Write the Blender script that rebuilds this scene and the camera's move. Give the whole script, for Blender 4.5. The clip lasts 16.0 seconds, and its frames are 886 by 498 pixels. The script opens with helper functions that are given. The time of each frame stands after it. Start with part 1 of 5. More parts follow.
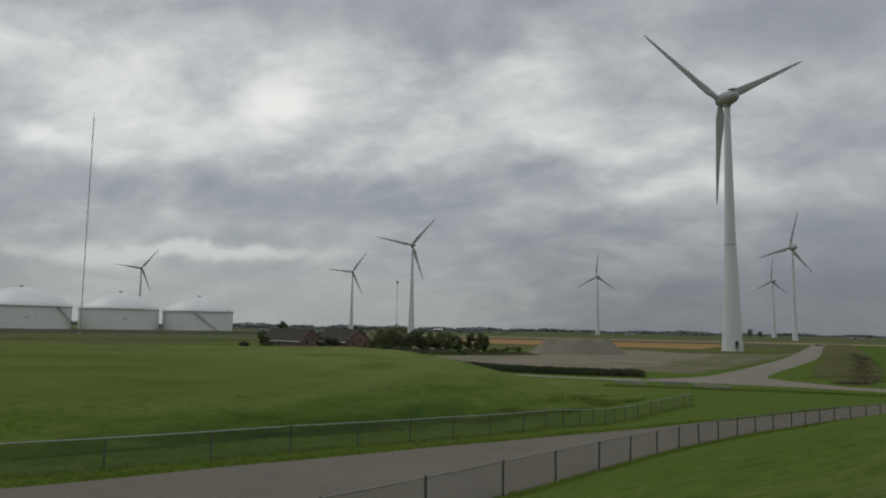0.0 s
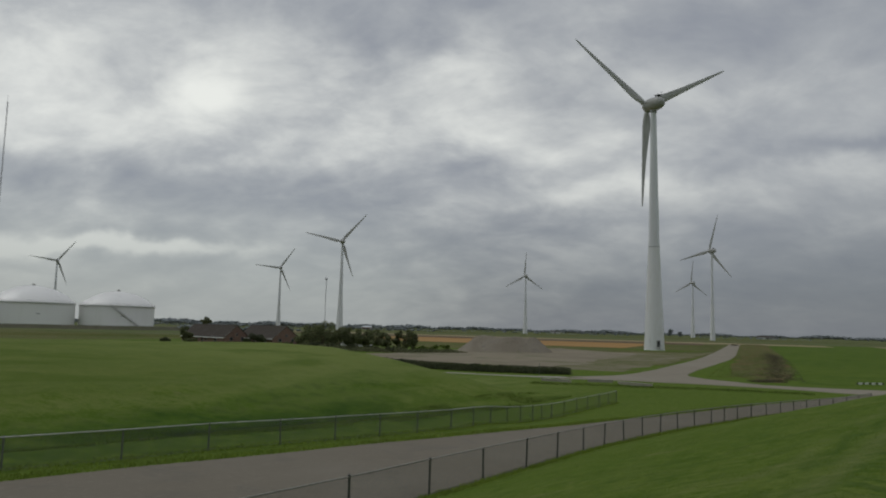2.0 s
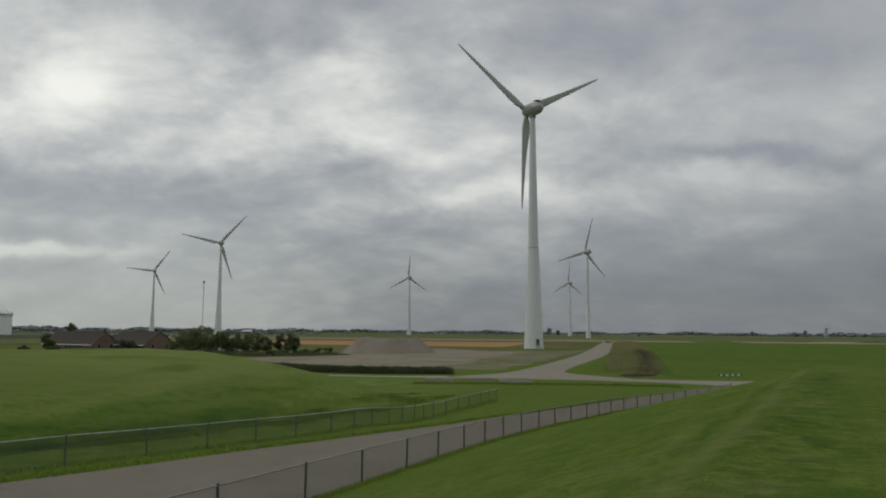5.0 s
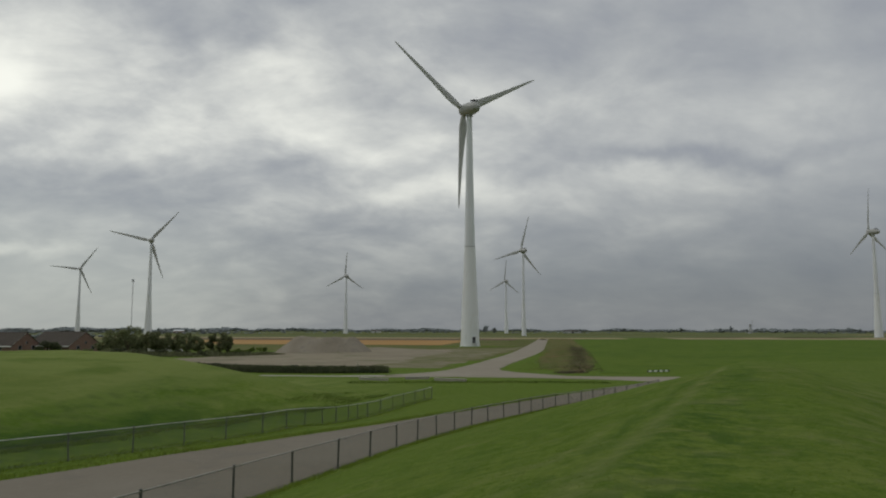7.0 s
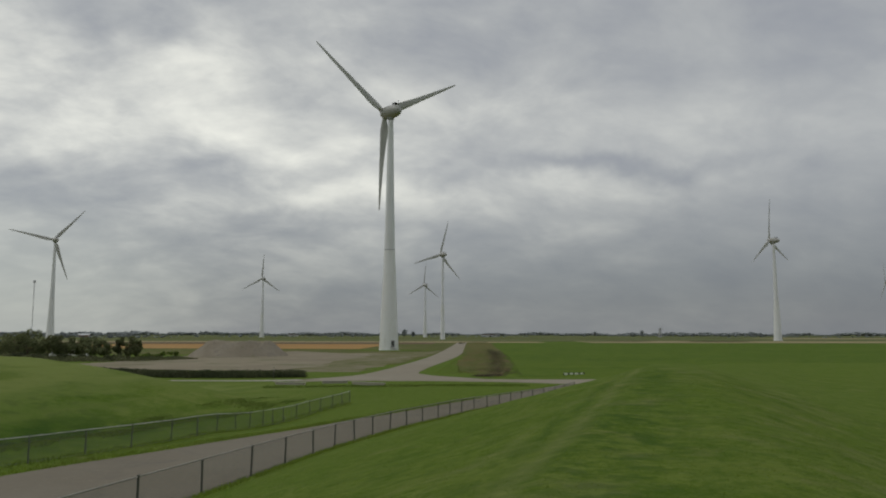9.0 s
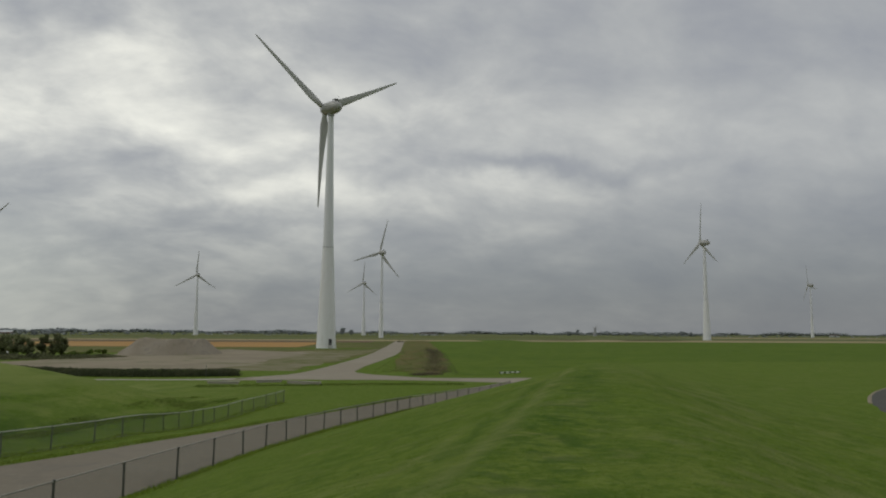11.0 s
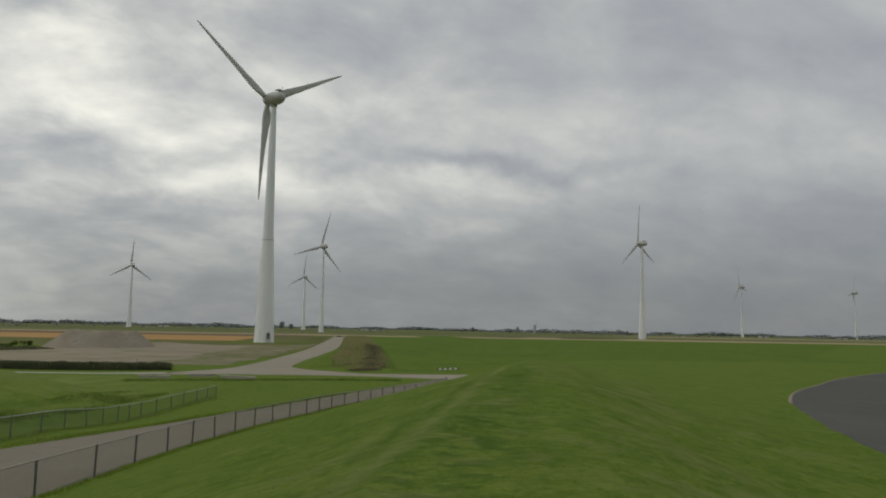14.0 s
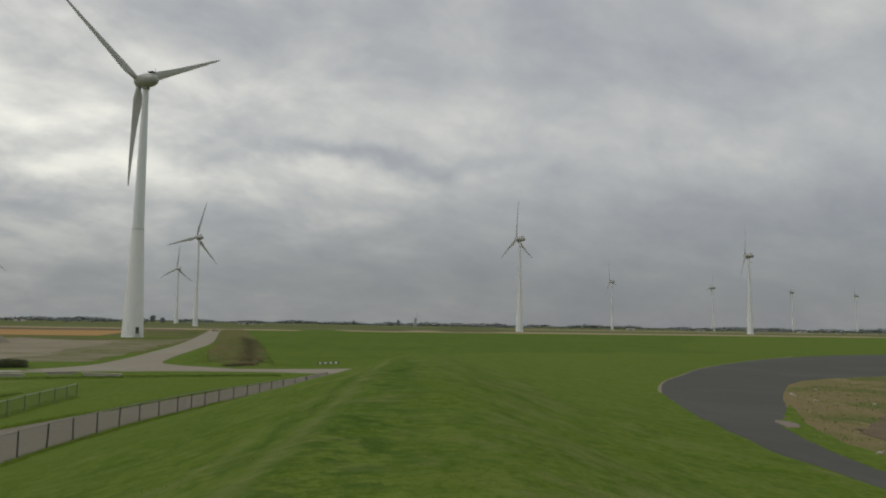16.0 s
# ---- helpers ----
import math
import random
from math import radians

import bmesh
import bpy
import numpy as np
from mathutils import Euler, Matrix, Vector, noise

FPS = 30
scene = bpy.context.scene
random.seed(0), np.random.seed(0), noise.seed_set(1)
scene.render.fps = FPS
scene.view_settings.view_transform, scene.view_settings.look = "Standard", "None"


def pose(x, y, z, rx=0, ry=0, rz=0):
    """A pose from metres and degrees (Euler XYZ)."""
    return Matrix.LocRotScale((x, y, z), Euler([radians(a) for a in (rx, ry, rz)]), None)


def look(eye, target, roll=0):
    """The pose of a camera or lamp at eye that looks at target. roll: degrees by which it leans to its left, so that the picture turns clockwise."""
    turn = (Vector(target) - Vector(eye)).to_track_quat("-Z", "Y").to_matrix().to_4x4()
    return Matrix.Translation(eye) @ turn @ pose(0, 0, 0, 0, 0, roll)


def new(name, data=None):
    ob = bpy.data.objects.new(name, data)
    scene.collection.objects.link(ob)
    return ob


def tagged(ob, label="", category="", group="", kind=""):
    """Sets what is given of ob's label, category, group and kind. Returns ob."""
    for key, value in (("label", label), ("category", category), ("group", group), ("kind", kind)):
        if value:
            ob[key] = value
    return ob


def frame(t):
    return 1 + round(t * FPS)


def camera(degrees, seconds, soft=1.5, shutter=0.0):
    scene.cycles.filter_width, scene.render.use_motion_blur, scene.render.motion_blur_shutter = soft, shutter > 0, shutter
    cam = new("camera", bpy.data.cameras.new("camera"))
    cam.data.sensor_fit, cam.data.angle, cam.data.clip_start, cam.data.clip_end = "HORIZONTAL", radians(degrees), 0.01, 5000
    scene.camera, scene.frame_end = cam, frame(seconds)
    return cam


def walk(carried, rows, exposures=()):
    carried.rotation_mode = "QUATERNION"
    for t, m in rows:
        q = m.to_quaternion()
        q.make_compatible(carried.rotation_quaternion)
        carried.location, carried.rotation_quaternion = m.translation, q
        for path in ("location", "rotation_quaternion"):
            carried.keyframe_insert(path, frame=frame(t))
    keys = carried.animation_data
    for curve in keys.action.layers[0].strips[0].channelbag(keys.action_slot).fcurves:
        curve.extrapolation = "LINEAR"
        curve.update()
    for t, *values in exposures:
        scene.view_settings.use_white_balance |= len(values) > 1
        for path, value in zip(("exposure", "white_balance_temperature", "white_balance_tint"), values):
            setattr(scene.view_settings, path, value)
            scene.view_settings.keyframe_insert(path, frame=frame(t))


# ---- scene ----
# Coordinates: metres, z up, the flat polder lies at z = 0.
cam = camera(60.25, 16.0, soft=2.0)
# seconds, place, yaw, pitch, roll
PATH = [
    (0.0, -0.42, -1.38, 6.94, 9.23, 5.92, -0.95),
    (0.5, -0.45, -1.24, 6.92, 8.01, 6.20, -0.79),
    (1.0, -0.44, -1.06, 6.88, 6.59, 6.17, -1.14),
    (1.5, -0.48, -0.85, 6.86, 5.23, 5.83, -1.46),
    (2.0, -0.50, -0.58, 6.81, 3.93, 5.87, -1.44),
    (2.5, -0.56, -0.34, 6.78, 2.17, 6.22, -0.67),
    (3.0, -0.63, -0.10, 6.74, 0.30, 6.68, -0.74),
    (3.5, -0.62, 0.07, 6.70, -2.05, 6.22, -1.39),
    (4.0, -0.56, 0.08, 6.69, -2.97, 6.34, -1.10),
    (6.5, -0.02, -0.25, 6.73, -8.14, 5.80, -0.07),
    (7.0, -0.10, -0.23, 6.77, -9.38, 6.03, -0.06),
    (7.5, -0.07, -0.12, 6.76, -11.39, 5.70, -0.52),
    (8.0, -0.10, 0.11, 6.76, -13.30, 5.56, -0.82),
    (8.5, -0.07, 0.16, 6.75, -14.24, 5.94, -0.21),
    (9.0, -0.05, 0.28, 6.71, -15.43, 6.32, -0.06),
    (9.5, -0.01, 0.40, 6.72, -16.83, 6.21, -0.27),
    (10.0, 0.04, 0.44, 6.72, -18.19, 6.17, -0.34),
    (12.5, 0.40, 0.33, 6.82, -21.14, 6.22, -0.44),
    (13.0, 0.44, 0.33, 6.82, -21.65, 6.11, -0.67),
    (13.5, 0.46, 0.32, 6.83, -23.18, 5.97, -0.88),
    (14.0, 0.59, 0.43, 6.83, -24.39, 5.95, -1.08),
    (14.5, 0.66, 0.57, 6.81, -26.28, 5.95, -0.85),
    (15.0, 0.76, 0.75, 6.82, -28.65, 5.99, -0.89),
    (15.5, 0.80, 0.99, 6.78, -31.06, 5.75, -1.11),
    (16.0, 0.88, 1.22, 6.84, -33.27, 5.60, -0.90),
]
walk(cam, [(t, pose(x, y, z, 90 + p, r, w)) for t, x, y, z, w, p, r in PATH],
     exposures=[(0.0, -0.42, 6350, 9), (3.5, -0.36, 6430, 8), (8.0, -0.18, 6640, 7), (12.5, -0.10, 6760, 7.5), (16.0, -0.01, 6820, 7.5)])

# ---- sky and sun: a broken overcast, brighter towards the zenith ----
SUN_AZ, SUN_EL = 75.0, 50.0
world = bpy.data.worlds.new("overcast_sky")
scene.world = world
world.use_nodes = True


class Nodes:
    """Small wrapper that adds and links shader nodes."""

    def __init__(self, tree, keep=False):
        self.t = tree
        if not keep:
            tree.nodes.clear()

    def add(self, kind, **sets):
        n = self.t.nodes.new("ShaderNode" + kind)
        for k, v in sets.items():
            self._put(n, k, v)
        return n

    def _put(self, n, k, v):
        if k == "operation":
            n.operation = v
        elif k == "blend":
            n.blend_type = v
        elif k == "data":
            n.data_type = v
        elif k == "sky":
            n.sky_type = v
        elif k == "dims":
            n.noise_dimensions = v
        elif k == "clamp":
            n.use_clamp = v

    def link(self, a, b):
        self.t.links.new(a, b)

    def val(self, sock, v):
        if isinstance(v, (int, float)):
            sock.default_value = v
        elif isinstance(v, tuple):
            sock.default_value = (*v, 1.0) if len(v) == 3 and len(sock.default_value) == 4 else v
        else:
            self.link(v, sock)

    def math(self, op, a, b=0.0, clamp=False):
        n = self.add("Math", operation=op, clamp=clamp)
        self.val(n.inputs[0], a)
        self.val(n.inputs[1], b)
        return n.outputs[0]

    def mix(self, fac, a, b, blend="MIX"):
        n = self.add("Mix", data="RGBA", blend=blend)
        self.val(n.inputs[0], fac)
        self.val(n.inputs[6], a)
        self.val(n.inputs[7], b)
        return n.outputs[2]

    def noise(self, vec, scale, detail=4.0, rough=0.55, distort=0.0):
        n = self.add("TexNoise")
        if vec is not None:
            self.link(vec, n.inputs["Vector"])
        n.inputs["Scale"].default_value = scale
        n.inputs["Detail"].default_value = detail
        n.inputs["Roughness"].default_value = rough
        n.inputs["Distortion"].default_value = distort
        return n.outputs["Fac"]

    def ramp(self, fac, lo, hi, a=0.0, b=1.0):
        n = self.add("MapRange")
        n.clamp = True
        n.interpolation_type = "SMOOTHSTEP"
        self.val(n.inputs[0], fac)
        for i, v in enumerate((lo, hi, a, b)):
            n.inputs[i + 1].default_value = v
        return n.outputs[0]

    def mapping(self, vec, scale=(1, 1, 1), loc=(0, 0, 0), rot=(0, 0, 0)):
        n = self.add("Mapping")
        self.link(vec, n.inputs[0])
        n.inputs[1].default_value, n.inputs[2].default_value, n.inputs[3].default_value = loc, rot, scale
        return n.outputs[0]


# bearing, elevation, width and height in degrees, and how much thinner (+) or thicker (-) the clouds are
THIN = [
    (22.1, 16.9, 2.6, 1.5, 0.38), (24.0, 18.0, 13.0, 4.5, 0.15), (-46.0, 17.5, 13.0, 4.5, 0.10), (36.6, 12.3, 2.5, 0.8, 0.40), (37.0, 19.0, 8.0, 2.2, 0.28), (5.8, 14.8, 6.0, 1.9, 0.38),
    (3.2, 19.4, 3.2, 2.2, 0.36), (-5.5, 13.6, 6.5, 2.8, 0.12), (-7.5, 9.8, 6.8, 0.9, 0.25), (28.0, 5.2, 8.5, 0.5, 0.95),
    (7.8, 20.8, 2.6, 1.7, -0.24), (26.0, 9.9, 15.0, 1.3, -0.24), (13.5, 9.0, 8.0, 2.2, -0.22), (-18.0, 17.0, 6.5, 3.6, 0.20),
    (-33.4, 14.9, 9.0, 2.2, 0.18), (-24.8, 10.5, 9.0, 0.8, 0.16), (-10.5, 19.0, 5.0, 2.5, 0.28), (-58.0, 20.6, 5.5, 1.8, 0.26),
    (-28.0, 11.8, 9.0, 0.5, -0.26), (-55.4, 8.3, 14.0, 1.7, -0.16), (-51.8, 18.7, 6.8, 2.5, -0.13), (-40.0, 4.0, 18.0, 1.6, -0.08),
]


def build_sky():
    n = Nodes(world.node_tree)
    out, bg = n.add("OutputWorld"), n.add("Background")
    n.link(bg.outputs[0], out.inputs[0])
    sky = n.add("TexSky", sky="NISHITA")
    sky.sun_disc = False
    sky.sun_elevation, sky.sun_rotation = radians(SUN_EL), radians(-SUN_AZ)
    coord = n.add("TexCoord").outputs["Generated"]
    sep = n.add("SeparateXYZ")
    n.link(coord, sep.inputs[0])
    x, y, z = sep.outputs
    up = n.math("MAXIMUM", z, 0.0)
    # a cloud deck seen in perspective: the nearer the horizon, the more it is squeezed
    deep = n.math("DIVIDE", 1.0, n.math("ADD", up, 0.42))
    flat = n.add("CombineXYZ")
    n.link(n.math("MULTIPLY", x, deep), flat.inputs[0])
    n.link(n.math("MULTIPLY", y, deep), flat.inputs[1])
    n.val(flat.inputs[2], 3.7)
    deck = flat.outputs[0]
    rolls = n.mapping(deck, (1.05, 1.35, 1.0), (4.3, 1.9, 0.0), (0.0, 0.0, radians(24)))
    big = n.noise(rolls, 1.1, 2.0, 0.45, 0.2)
    mid = n.noise(rolls, 3.9, 8.0, 0.55, 0.3)
    fine = n.noise(rolls, 10.0, 7.0, 0.55, 0.35)
    mass = n.math("ADD", n.math("MULTIPLY", big, 0.50), n.math("ADD", n.math("MULTIPLY", mid, 1.15), n.math("MULTIPLY", fine, 0.36)))
    mass = n.math("ADD", mass, -0.425)
    # away from the light the deck is calmer
    lee = n.add("VectorMath")
    lee.operation = "DOT_PRODUCT"
    n.link(coord, lee.inputs[0])
    lee.inputs[1].default_value = (math.sin(radians(66)), math.cos(radians(66)), 0.0)
    calm = n.ramp(lee.outputs["Value"], 0.30, 0.95, 1.0, 0.5)
    mass = n.math("ADD", n.math("MULTIPLY", n.math("SUBTRACT", mass, 0.43), calm), 0.465)
    # thin and thick places of the deck, their edges torn by noise
    tear = n.add("TexNoise")
    n.link(coord, tear.inputs["Vector"])
    tear.inputs["Scale"].default_value, tear.inputs["Detail"].default_value = 6.0, 5.0
    shift = n.add("VectorMath")
    shift.operation = "MULTIPLY_ADD"
    n.link(tear.outputs["Color"], shift.inputs[0])
    shift.inputs[1].default_value, shift.inputs[2].default_value = (0.20, 0.20, 0.12), (-0.10, -0.10, -0.06)
    torn = n.add("VectorMath")
    n.link(coord, torn.inputs[0])
    n.link(shift.outputs[0], torn.inputs[1])
    for az, el, wide, tall, much in THIN:
        a, e = radians(az), radians(el)
        across = Vector((math.cos(a), math.sin(a), 0)) / radians(wide)
        along = Vector((math.sin(a) * math.sin(e), -math.cos(a) * math.sin(e), math.cos(e))) / radians(tall)
        ahead = Vector((-math.sin(a), math.cos(a), 0))
        dots = []
        for axis in (across, along, ahead):
            d = n.add("VectorMath")
            d.operation = "DOT_PRODUCT"
            n.link(torn.outputs[0], d.inputs[0])
            d.inputs[1].default_value = axis
            dots.append(d.outputs["Value"])
        far = n.math("ADD", n.math("MULTIPLY", dots[0], dots[0]), n.math("MULTIPLY", dots[1], dots[1]))
        spot = n.math("MULTIPLY", n.math("POWER", 0.45, far), n.math("GREATER_THAN", dots[2], 0.0))
        mass = n.math("ADD", mass, n.math("MULTIPLY", spot, much * 0.90))
    side = n.add("VectorMath")
    side.operation = "DOT_PRODUCT"
    n.link(coord, side.inputs[0])
    a = radians(24)
    side.inputs[1].default_value = (-math.sin(a), math.cos(a), 0.0)
    side = n.ramp(side.outputs["Value"], 0.90, 1.0)
    mass = n.math("ADD", mass, n.math("MULTIPLY", n.math("SUBTRACT", n.math("MULTIPLY", side, 1.7), 0.50), n.ramp(up, 0.08, 0.34, 0.0, 0.25)))
    grey = n.mix(n.ramp(mass, 0.05, 0.50), (0.272, 0.291, 0.360), (0.425, 0.442, 0.474))
    cloud = n.mix(n.ramp(mass, 0.36, 1.30), grey, (1.13, 1.125, 1.05))
    # towards the horizon the deck closes to one flat grey
    low = n.ramp(up, 0.02, 0.235, 1.0, 0.0)
    hor = n.mix(n.ramp(lee.outputs["Value"], 0.80, 1.0), (0.160, 0.178, 0.206), (0.140, 0.156, 0.190))
    hor = n.mix(side, hor, (0.455, 0.485, 0.470))
    cloud = n.mix(n.math("MULTIPLY", low, 0.72), cloud, hor)
    shade = n.math("MULTIPLY", n.ramp(lee.outputs["Value"], 0.55, 0.95, 0.0, 0.08), n.ramp(up, 0.10, 0.30, 1.0, 0.0))
    cloud = n.mix(1.0, cloud, n.math("SUBTRACT", 1.0, shade), "MULTIPLY")
    lift = n.ramp(up, 0.36, 0.95, 1.0, 1.3)
    cloud = n.mix(1.0, cloud, lift, "MULTIPLY")
    clear = n.mix(1.0, sky.outputs[0], (0.12, 0.12, 0.12), "MULTIPLY")
    n.link(n.mix(0.06, cloud, clear), bg.inputs[0])
    bg.inputs[1].default_value = 1.0


build_sky()
sun = new("sun", bpy.data.lights.new("sun", "SUN"))
sun.data.energy, sun.data.angle, sun.data.color = 0.6, radians(25), (1.0, 0.97, 0.92)
sa, se = radians(SUN_AZ), radians(SUN_EL)
sun.matrix_world = look((0, 0, 0), (math.sin(sa) * math.cos(se), -math.cos(sa) * math.cos(se), -math.sin(se)))

# ---- materials ----
def material(name, colour, rough=0.8, metal=0.0, vary=(), bump=(), spec=0.3, island=0.0, transl=0.0):
    """A node material. vary: rows of (scale, lo, hi, colour): noise patches of another colour, in object metres.
    bump: rows of (scale, strength, distance). island: how far pieces differ in brightness."""
    m = bpy.data.materials.new(name)
    m.use_nodes = True
    n = Nodes(m.node_tree)
    out, b = n.add("OutputMaterial"), n.add("BsdfPrincipled")
    n.link(b.outputs[0], out.inputs[0])
    geo = n.add("NewGeometry")
    pos = geo.outputs["Position"]
    col = colour
    for scale, lo, hi, other in vary:
        if isinstance(scale, tuple):
            fac = n.ramp(n.noise(n.mapping(pos, scale), 1.0, 5.0, 0.6, 0.4), lo, hi)
        else:
            fac = n.ramp(n.noise(pos, scale, 5.0, 0.6, 0.4), lo, hi)
        col = n.mix(fac, col, other)
    if island:
        r = n.ramp(geo.outputs["Random Per Island"], 0.0, 1.0, 1.0 - island, 1.0 + island)
        col = n.mix(1.0, col, r, "MULTIPLY")
    n.val(b.inputs["Base Color"], col)
    b.inputs["Roughness"].default_value = rough
    b.inputs["Metallic"].default_value = metal
    b.inputs["Specular IOR Level"].default_value = spec
    if transl:
        thru, both = n.add("BsdfTranslucent"), n.add("MixShader")
        n.val(thru.inputs[0], col)
        both.inputs[0].default_value = transl
        n.link(b.outputs[0], both.inputs[1])
        n.link(thru.outputs[0], both.inputs[2])
        n.link(both.outputs[0], out.inputs[0])
    last = None
    for scale, strength, dist in bump:
        bp = n.add("Bump")
        bp.inputs["Strength"].default_value = strength
        bp.inputs["Distance"].default_value = dist
        n.link(n.noise(pos, scale, 5.0, 0.6), bp.inputs["Height"])
        if last is not None:
            n.link(last, bp.inputs["Normal"])
        last = bp.outputs[0]
    if last is not None:
        n.link(last, b.inputs["Normal"])
    return m


GRASS = (0.100, 0.154, 0.016)
MAT = {}


def grass_material(name):
    """Meadow grass: patches, streaks along the dike and the mound, a dry worn line on the crest's edge, lush grass at
    the mound's foot. Shading of the mound and its ditch is partly painted in.
    """
    m = material(name, GRASS, 0.95, 0, [
        (0.014, 0.44, 0.62, (0.108, 0.142, 0.030)), (0.03, 0.40, 0.66, (0.082, 0.132, 0.015)), (0.09, 0.45, 0.68, (0.112, 0.152, 0.024)), (0.30, 0.50, 0.70, (0.122, 0.160, 0.030)),
        (1.1, 0.44, 0.62, (0.072, 0.118, 0.012)), (2.6, 0.46, 0.62, (0.136, 0.176, 0.036)), (5.0, 0.47, 0.64, (0.070, 0.116, 0.012)), (14.0, 0.48, 0.68, (0.132, 0.170, 0.034)), (0.55, 0.60, 0.74, (0.160, 0.168, 0.062))],
        [(0.7, 0.5, 0.25), (2.2, 0.6, 0.12), (14.0, 0.7, 0.05)], 0.05)
    n = Nodes(m.node_tree, True)
    b = [k for k in n.t.nodes if k.type == "BSDF_PRINCIPLED"][0]
    col = b.inputs["Base Color"].links[0].from_socket
    pos = n.add("NewGeometry").outputs["Position"]

    def axis(origin, way):
        d = n.add("VectorMath")
        d.operation = "DOT_PRODUCT"
        n.link(pos, d.inputs[0])
        d.inputs[1].default_value = (*way, 0.0)
        return n.math("SUBTRACT", d.outputs["Value"], origin[0] * way[0] + origin[1] * way[1])

    def grain(a, ka, b2, kb, scale, detail=5.0):
        c = n.add("CombineXYZ")
        n.link(n.math("MULTIPLY", a, ka), c.inputs[0])
        n.link(n.math("MULTIPLY", b2, kb), c.inputs[1])
        return n.noise(c.outputs[0], scale, detail, 0.6, 0.5)

    def hump(v, centre, half):
        d = n.math("DIVIDE", n.math("SUBTRACT", v, centre), half)
        return n.math("POWER", 0.4, n.math("MULTIPLY", d, d))

    def times(*v):
        out = v[0]
        for k in v[1:]:
            out = n.math("MULTIPLY", out, k)
        return out

    u, w = axis((3.2, 8.0), (0.529, 0.848)), axis((3.2, 8.0), (0.848, -0.529))
    ms, mo = axis((-48.5, 43.3), (0.493, 0.870)), axis((-48.5, 43.3), (-0.870, 0.493))
    wav = n.noise(pos, 0.22, 3.0, 0.5)
    tear = n.noise(pos, 0.9, 5.0, 0.65)
    # the dike: long pale and dark streaks, worn patches on the crest
    near = times(hump(w, 0.0, 12.0), n.ramp(u, 40.0, 75.0, 1.0, 0.0))
    streak = grain(u, 0.10, w, 0.75, 1.0)
    col = n.mix(times(n.ramp(streak, 0.46, 0.64), near, 0.35), col, (0.152, 0.182, 0.045))
    col = n.mix(times(n.ramp(grain(u, 0.22, w, 0.7, 2.2), 0.46, 0.60), near, 0.32), col, (0.060, 0.106, 0.012))
    edge = n.math("ADD", w, n.math("MULTIPLY", n.math("SUBTRACT", wav, 0.5), 0.7))
    line = times(hump(edge, -0.38, 0.22), n.ramp(grain(u, 0.45, w, 1.5, 1.0), 0.34, 0.56), n.ramp(u, 26.0, 46.0, 1.0, 0.0))
    col = n.mix(times(line, 0.48), col, (0.195, 0.202, 0.085))
    rut = times(hump(edge, -0.95, 0.20), n.ramp(grain(u, 0.5, w, 1.5, 1.3), 0.40, 0.58), n.ramp(u, 26.0, 46.0, 1.0, 0.0))
    col = n.mix(times(rut, 0.65), col, (0.050, 0.094, 0.012))
    line2 = times(hump(edge, -1.45, 0.22), n.ramp(grain(u, 0.4, w, 1.5, 1.6), 0.42, 0.60), n.ramp(u, 22.0, 40.0, 1.0, 0.0))
    col = n.mix(times(line2, 0.35), col, (0.170, 0.190, 0.070))
    dark = times(hump(edge, 0.55, 0.80), n.ramp(n.noise(pos, 1.7, 5.0, 0.6), 0.45, 0.60), n.ramp(u, 20.0, 44.0, 1.0, 0.0))
    col = n.mix(times(dark, 0.85), col, (0.044, 0.088, 0.011))
    worn = times(n.ramp(n.noise(pos, 0.42, 5.0, 0.6), 0.52, 0.66), hump(w, 3.0, 6.0))
    col = n.mix(times(worn, 0.45), col, (0.195, 0.195, 0.085))
    mottle = times(n.ramp(n.noise(n.mapping(pos, (0.6, 0.6, 1.0), (31.0, 7.0, 0.0)), 1.0, 6.0, 0.66, 0.6), 0.47, 0.64), n.ramp(w, 0.0, 3.0), n.ramp(w, 30.0, 60.0, 1.0, 0.0))
    col = n.mix(times(mottle, 0.34), col, (0.162, 0.186, 0.054))
    tuft = times(n.ramp(n.noise(n.mapping(pos, (0.8, 0.8, 1.0), (3.0, 17.0, 0.0)), 1.0, 4.0, 0.6, 0.4), 0.55, 0.66), n.ramp(w, -10.0, -3.0), n.ramp(w, 12.0, 25.0, 1.0, 0.0))
    col = n.mix(times(tuft, 0.38), col, (0.055, 0.100, 0.012))
    # the mound: a dull mown top, stripes, a pale line and a lush strip along its foot
    mound = times(n.ramp(mo, -30.0, -27.0), n.ramp(ms, 62.0, 85.0, 1.0, 0.0), n.ramp(mo, 40.0, 55.0, 1.0, 0.0))
    lap = n.math("ADD", mo, n.math("MULTIPLY", n.math("SUBTRACT", wav, 0.5), 7.0))
    col = n.mix(times(n.ramp(lap, -20.5, -17.5), mound, 0.65), col, (0.148, 0.176, 0.054))
    stripe = n.ramp(n.math("SINE", n.math("MULTIPLY", lap, 1.5)), -0.4, 0.9)
    col = n.mix(times(stripe, mound, n.ramp(tear, 0.35, 0.60), 0.7), col, (0.160, 0.186, 0.052))
    col = n.mix(times(n.ramp(grain(ms, 0.07, mo, 0.45, 1.0), 0.47, 0.62), mound, 0.50), col, (0.078, 0.122, 0.016))
    # a ledge line that climbs along the slope: pale above, rank dark grass below, deepened with painted slope shade
    ledge = n.math("ADD", n.math("SUBTRACT", mo, n.math("MULTIPLY", n.math("MAXIMUM", n.math("SUBTRACT", ms, 20.0), 0.0), 0.29)), 22.3)
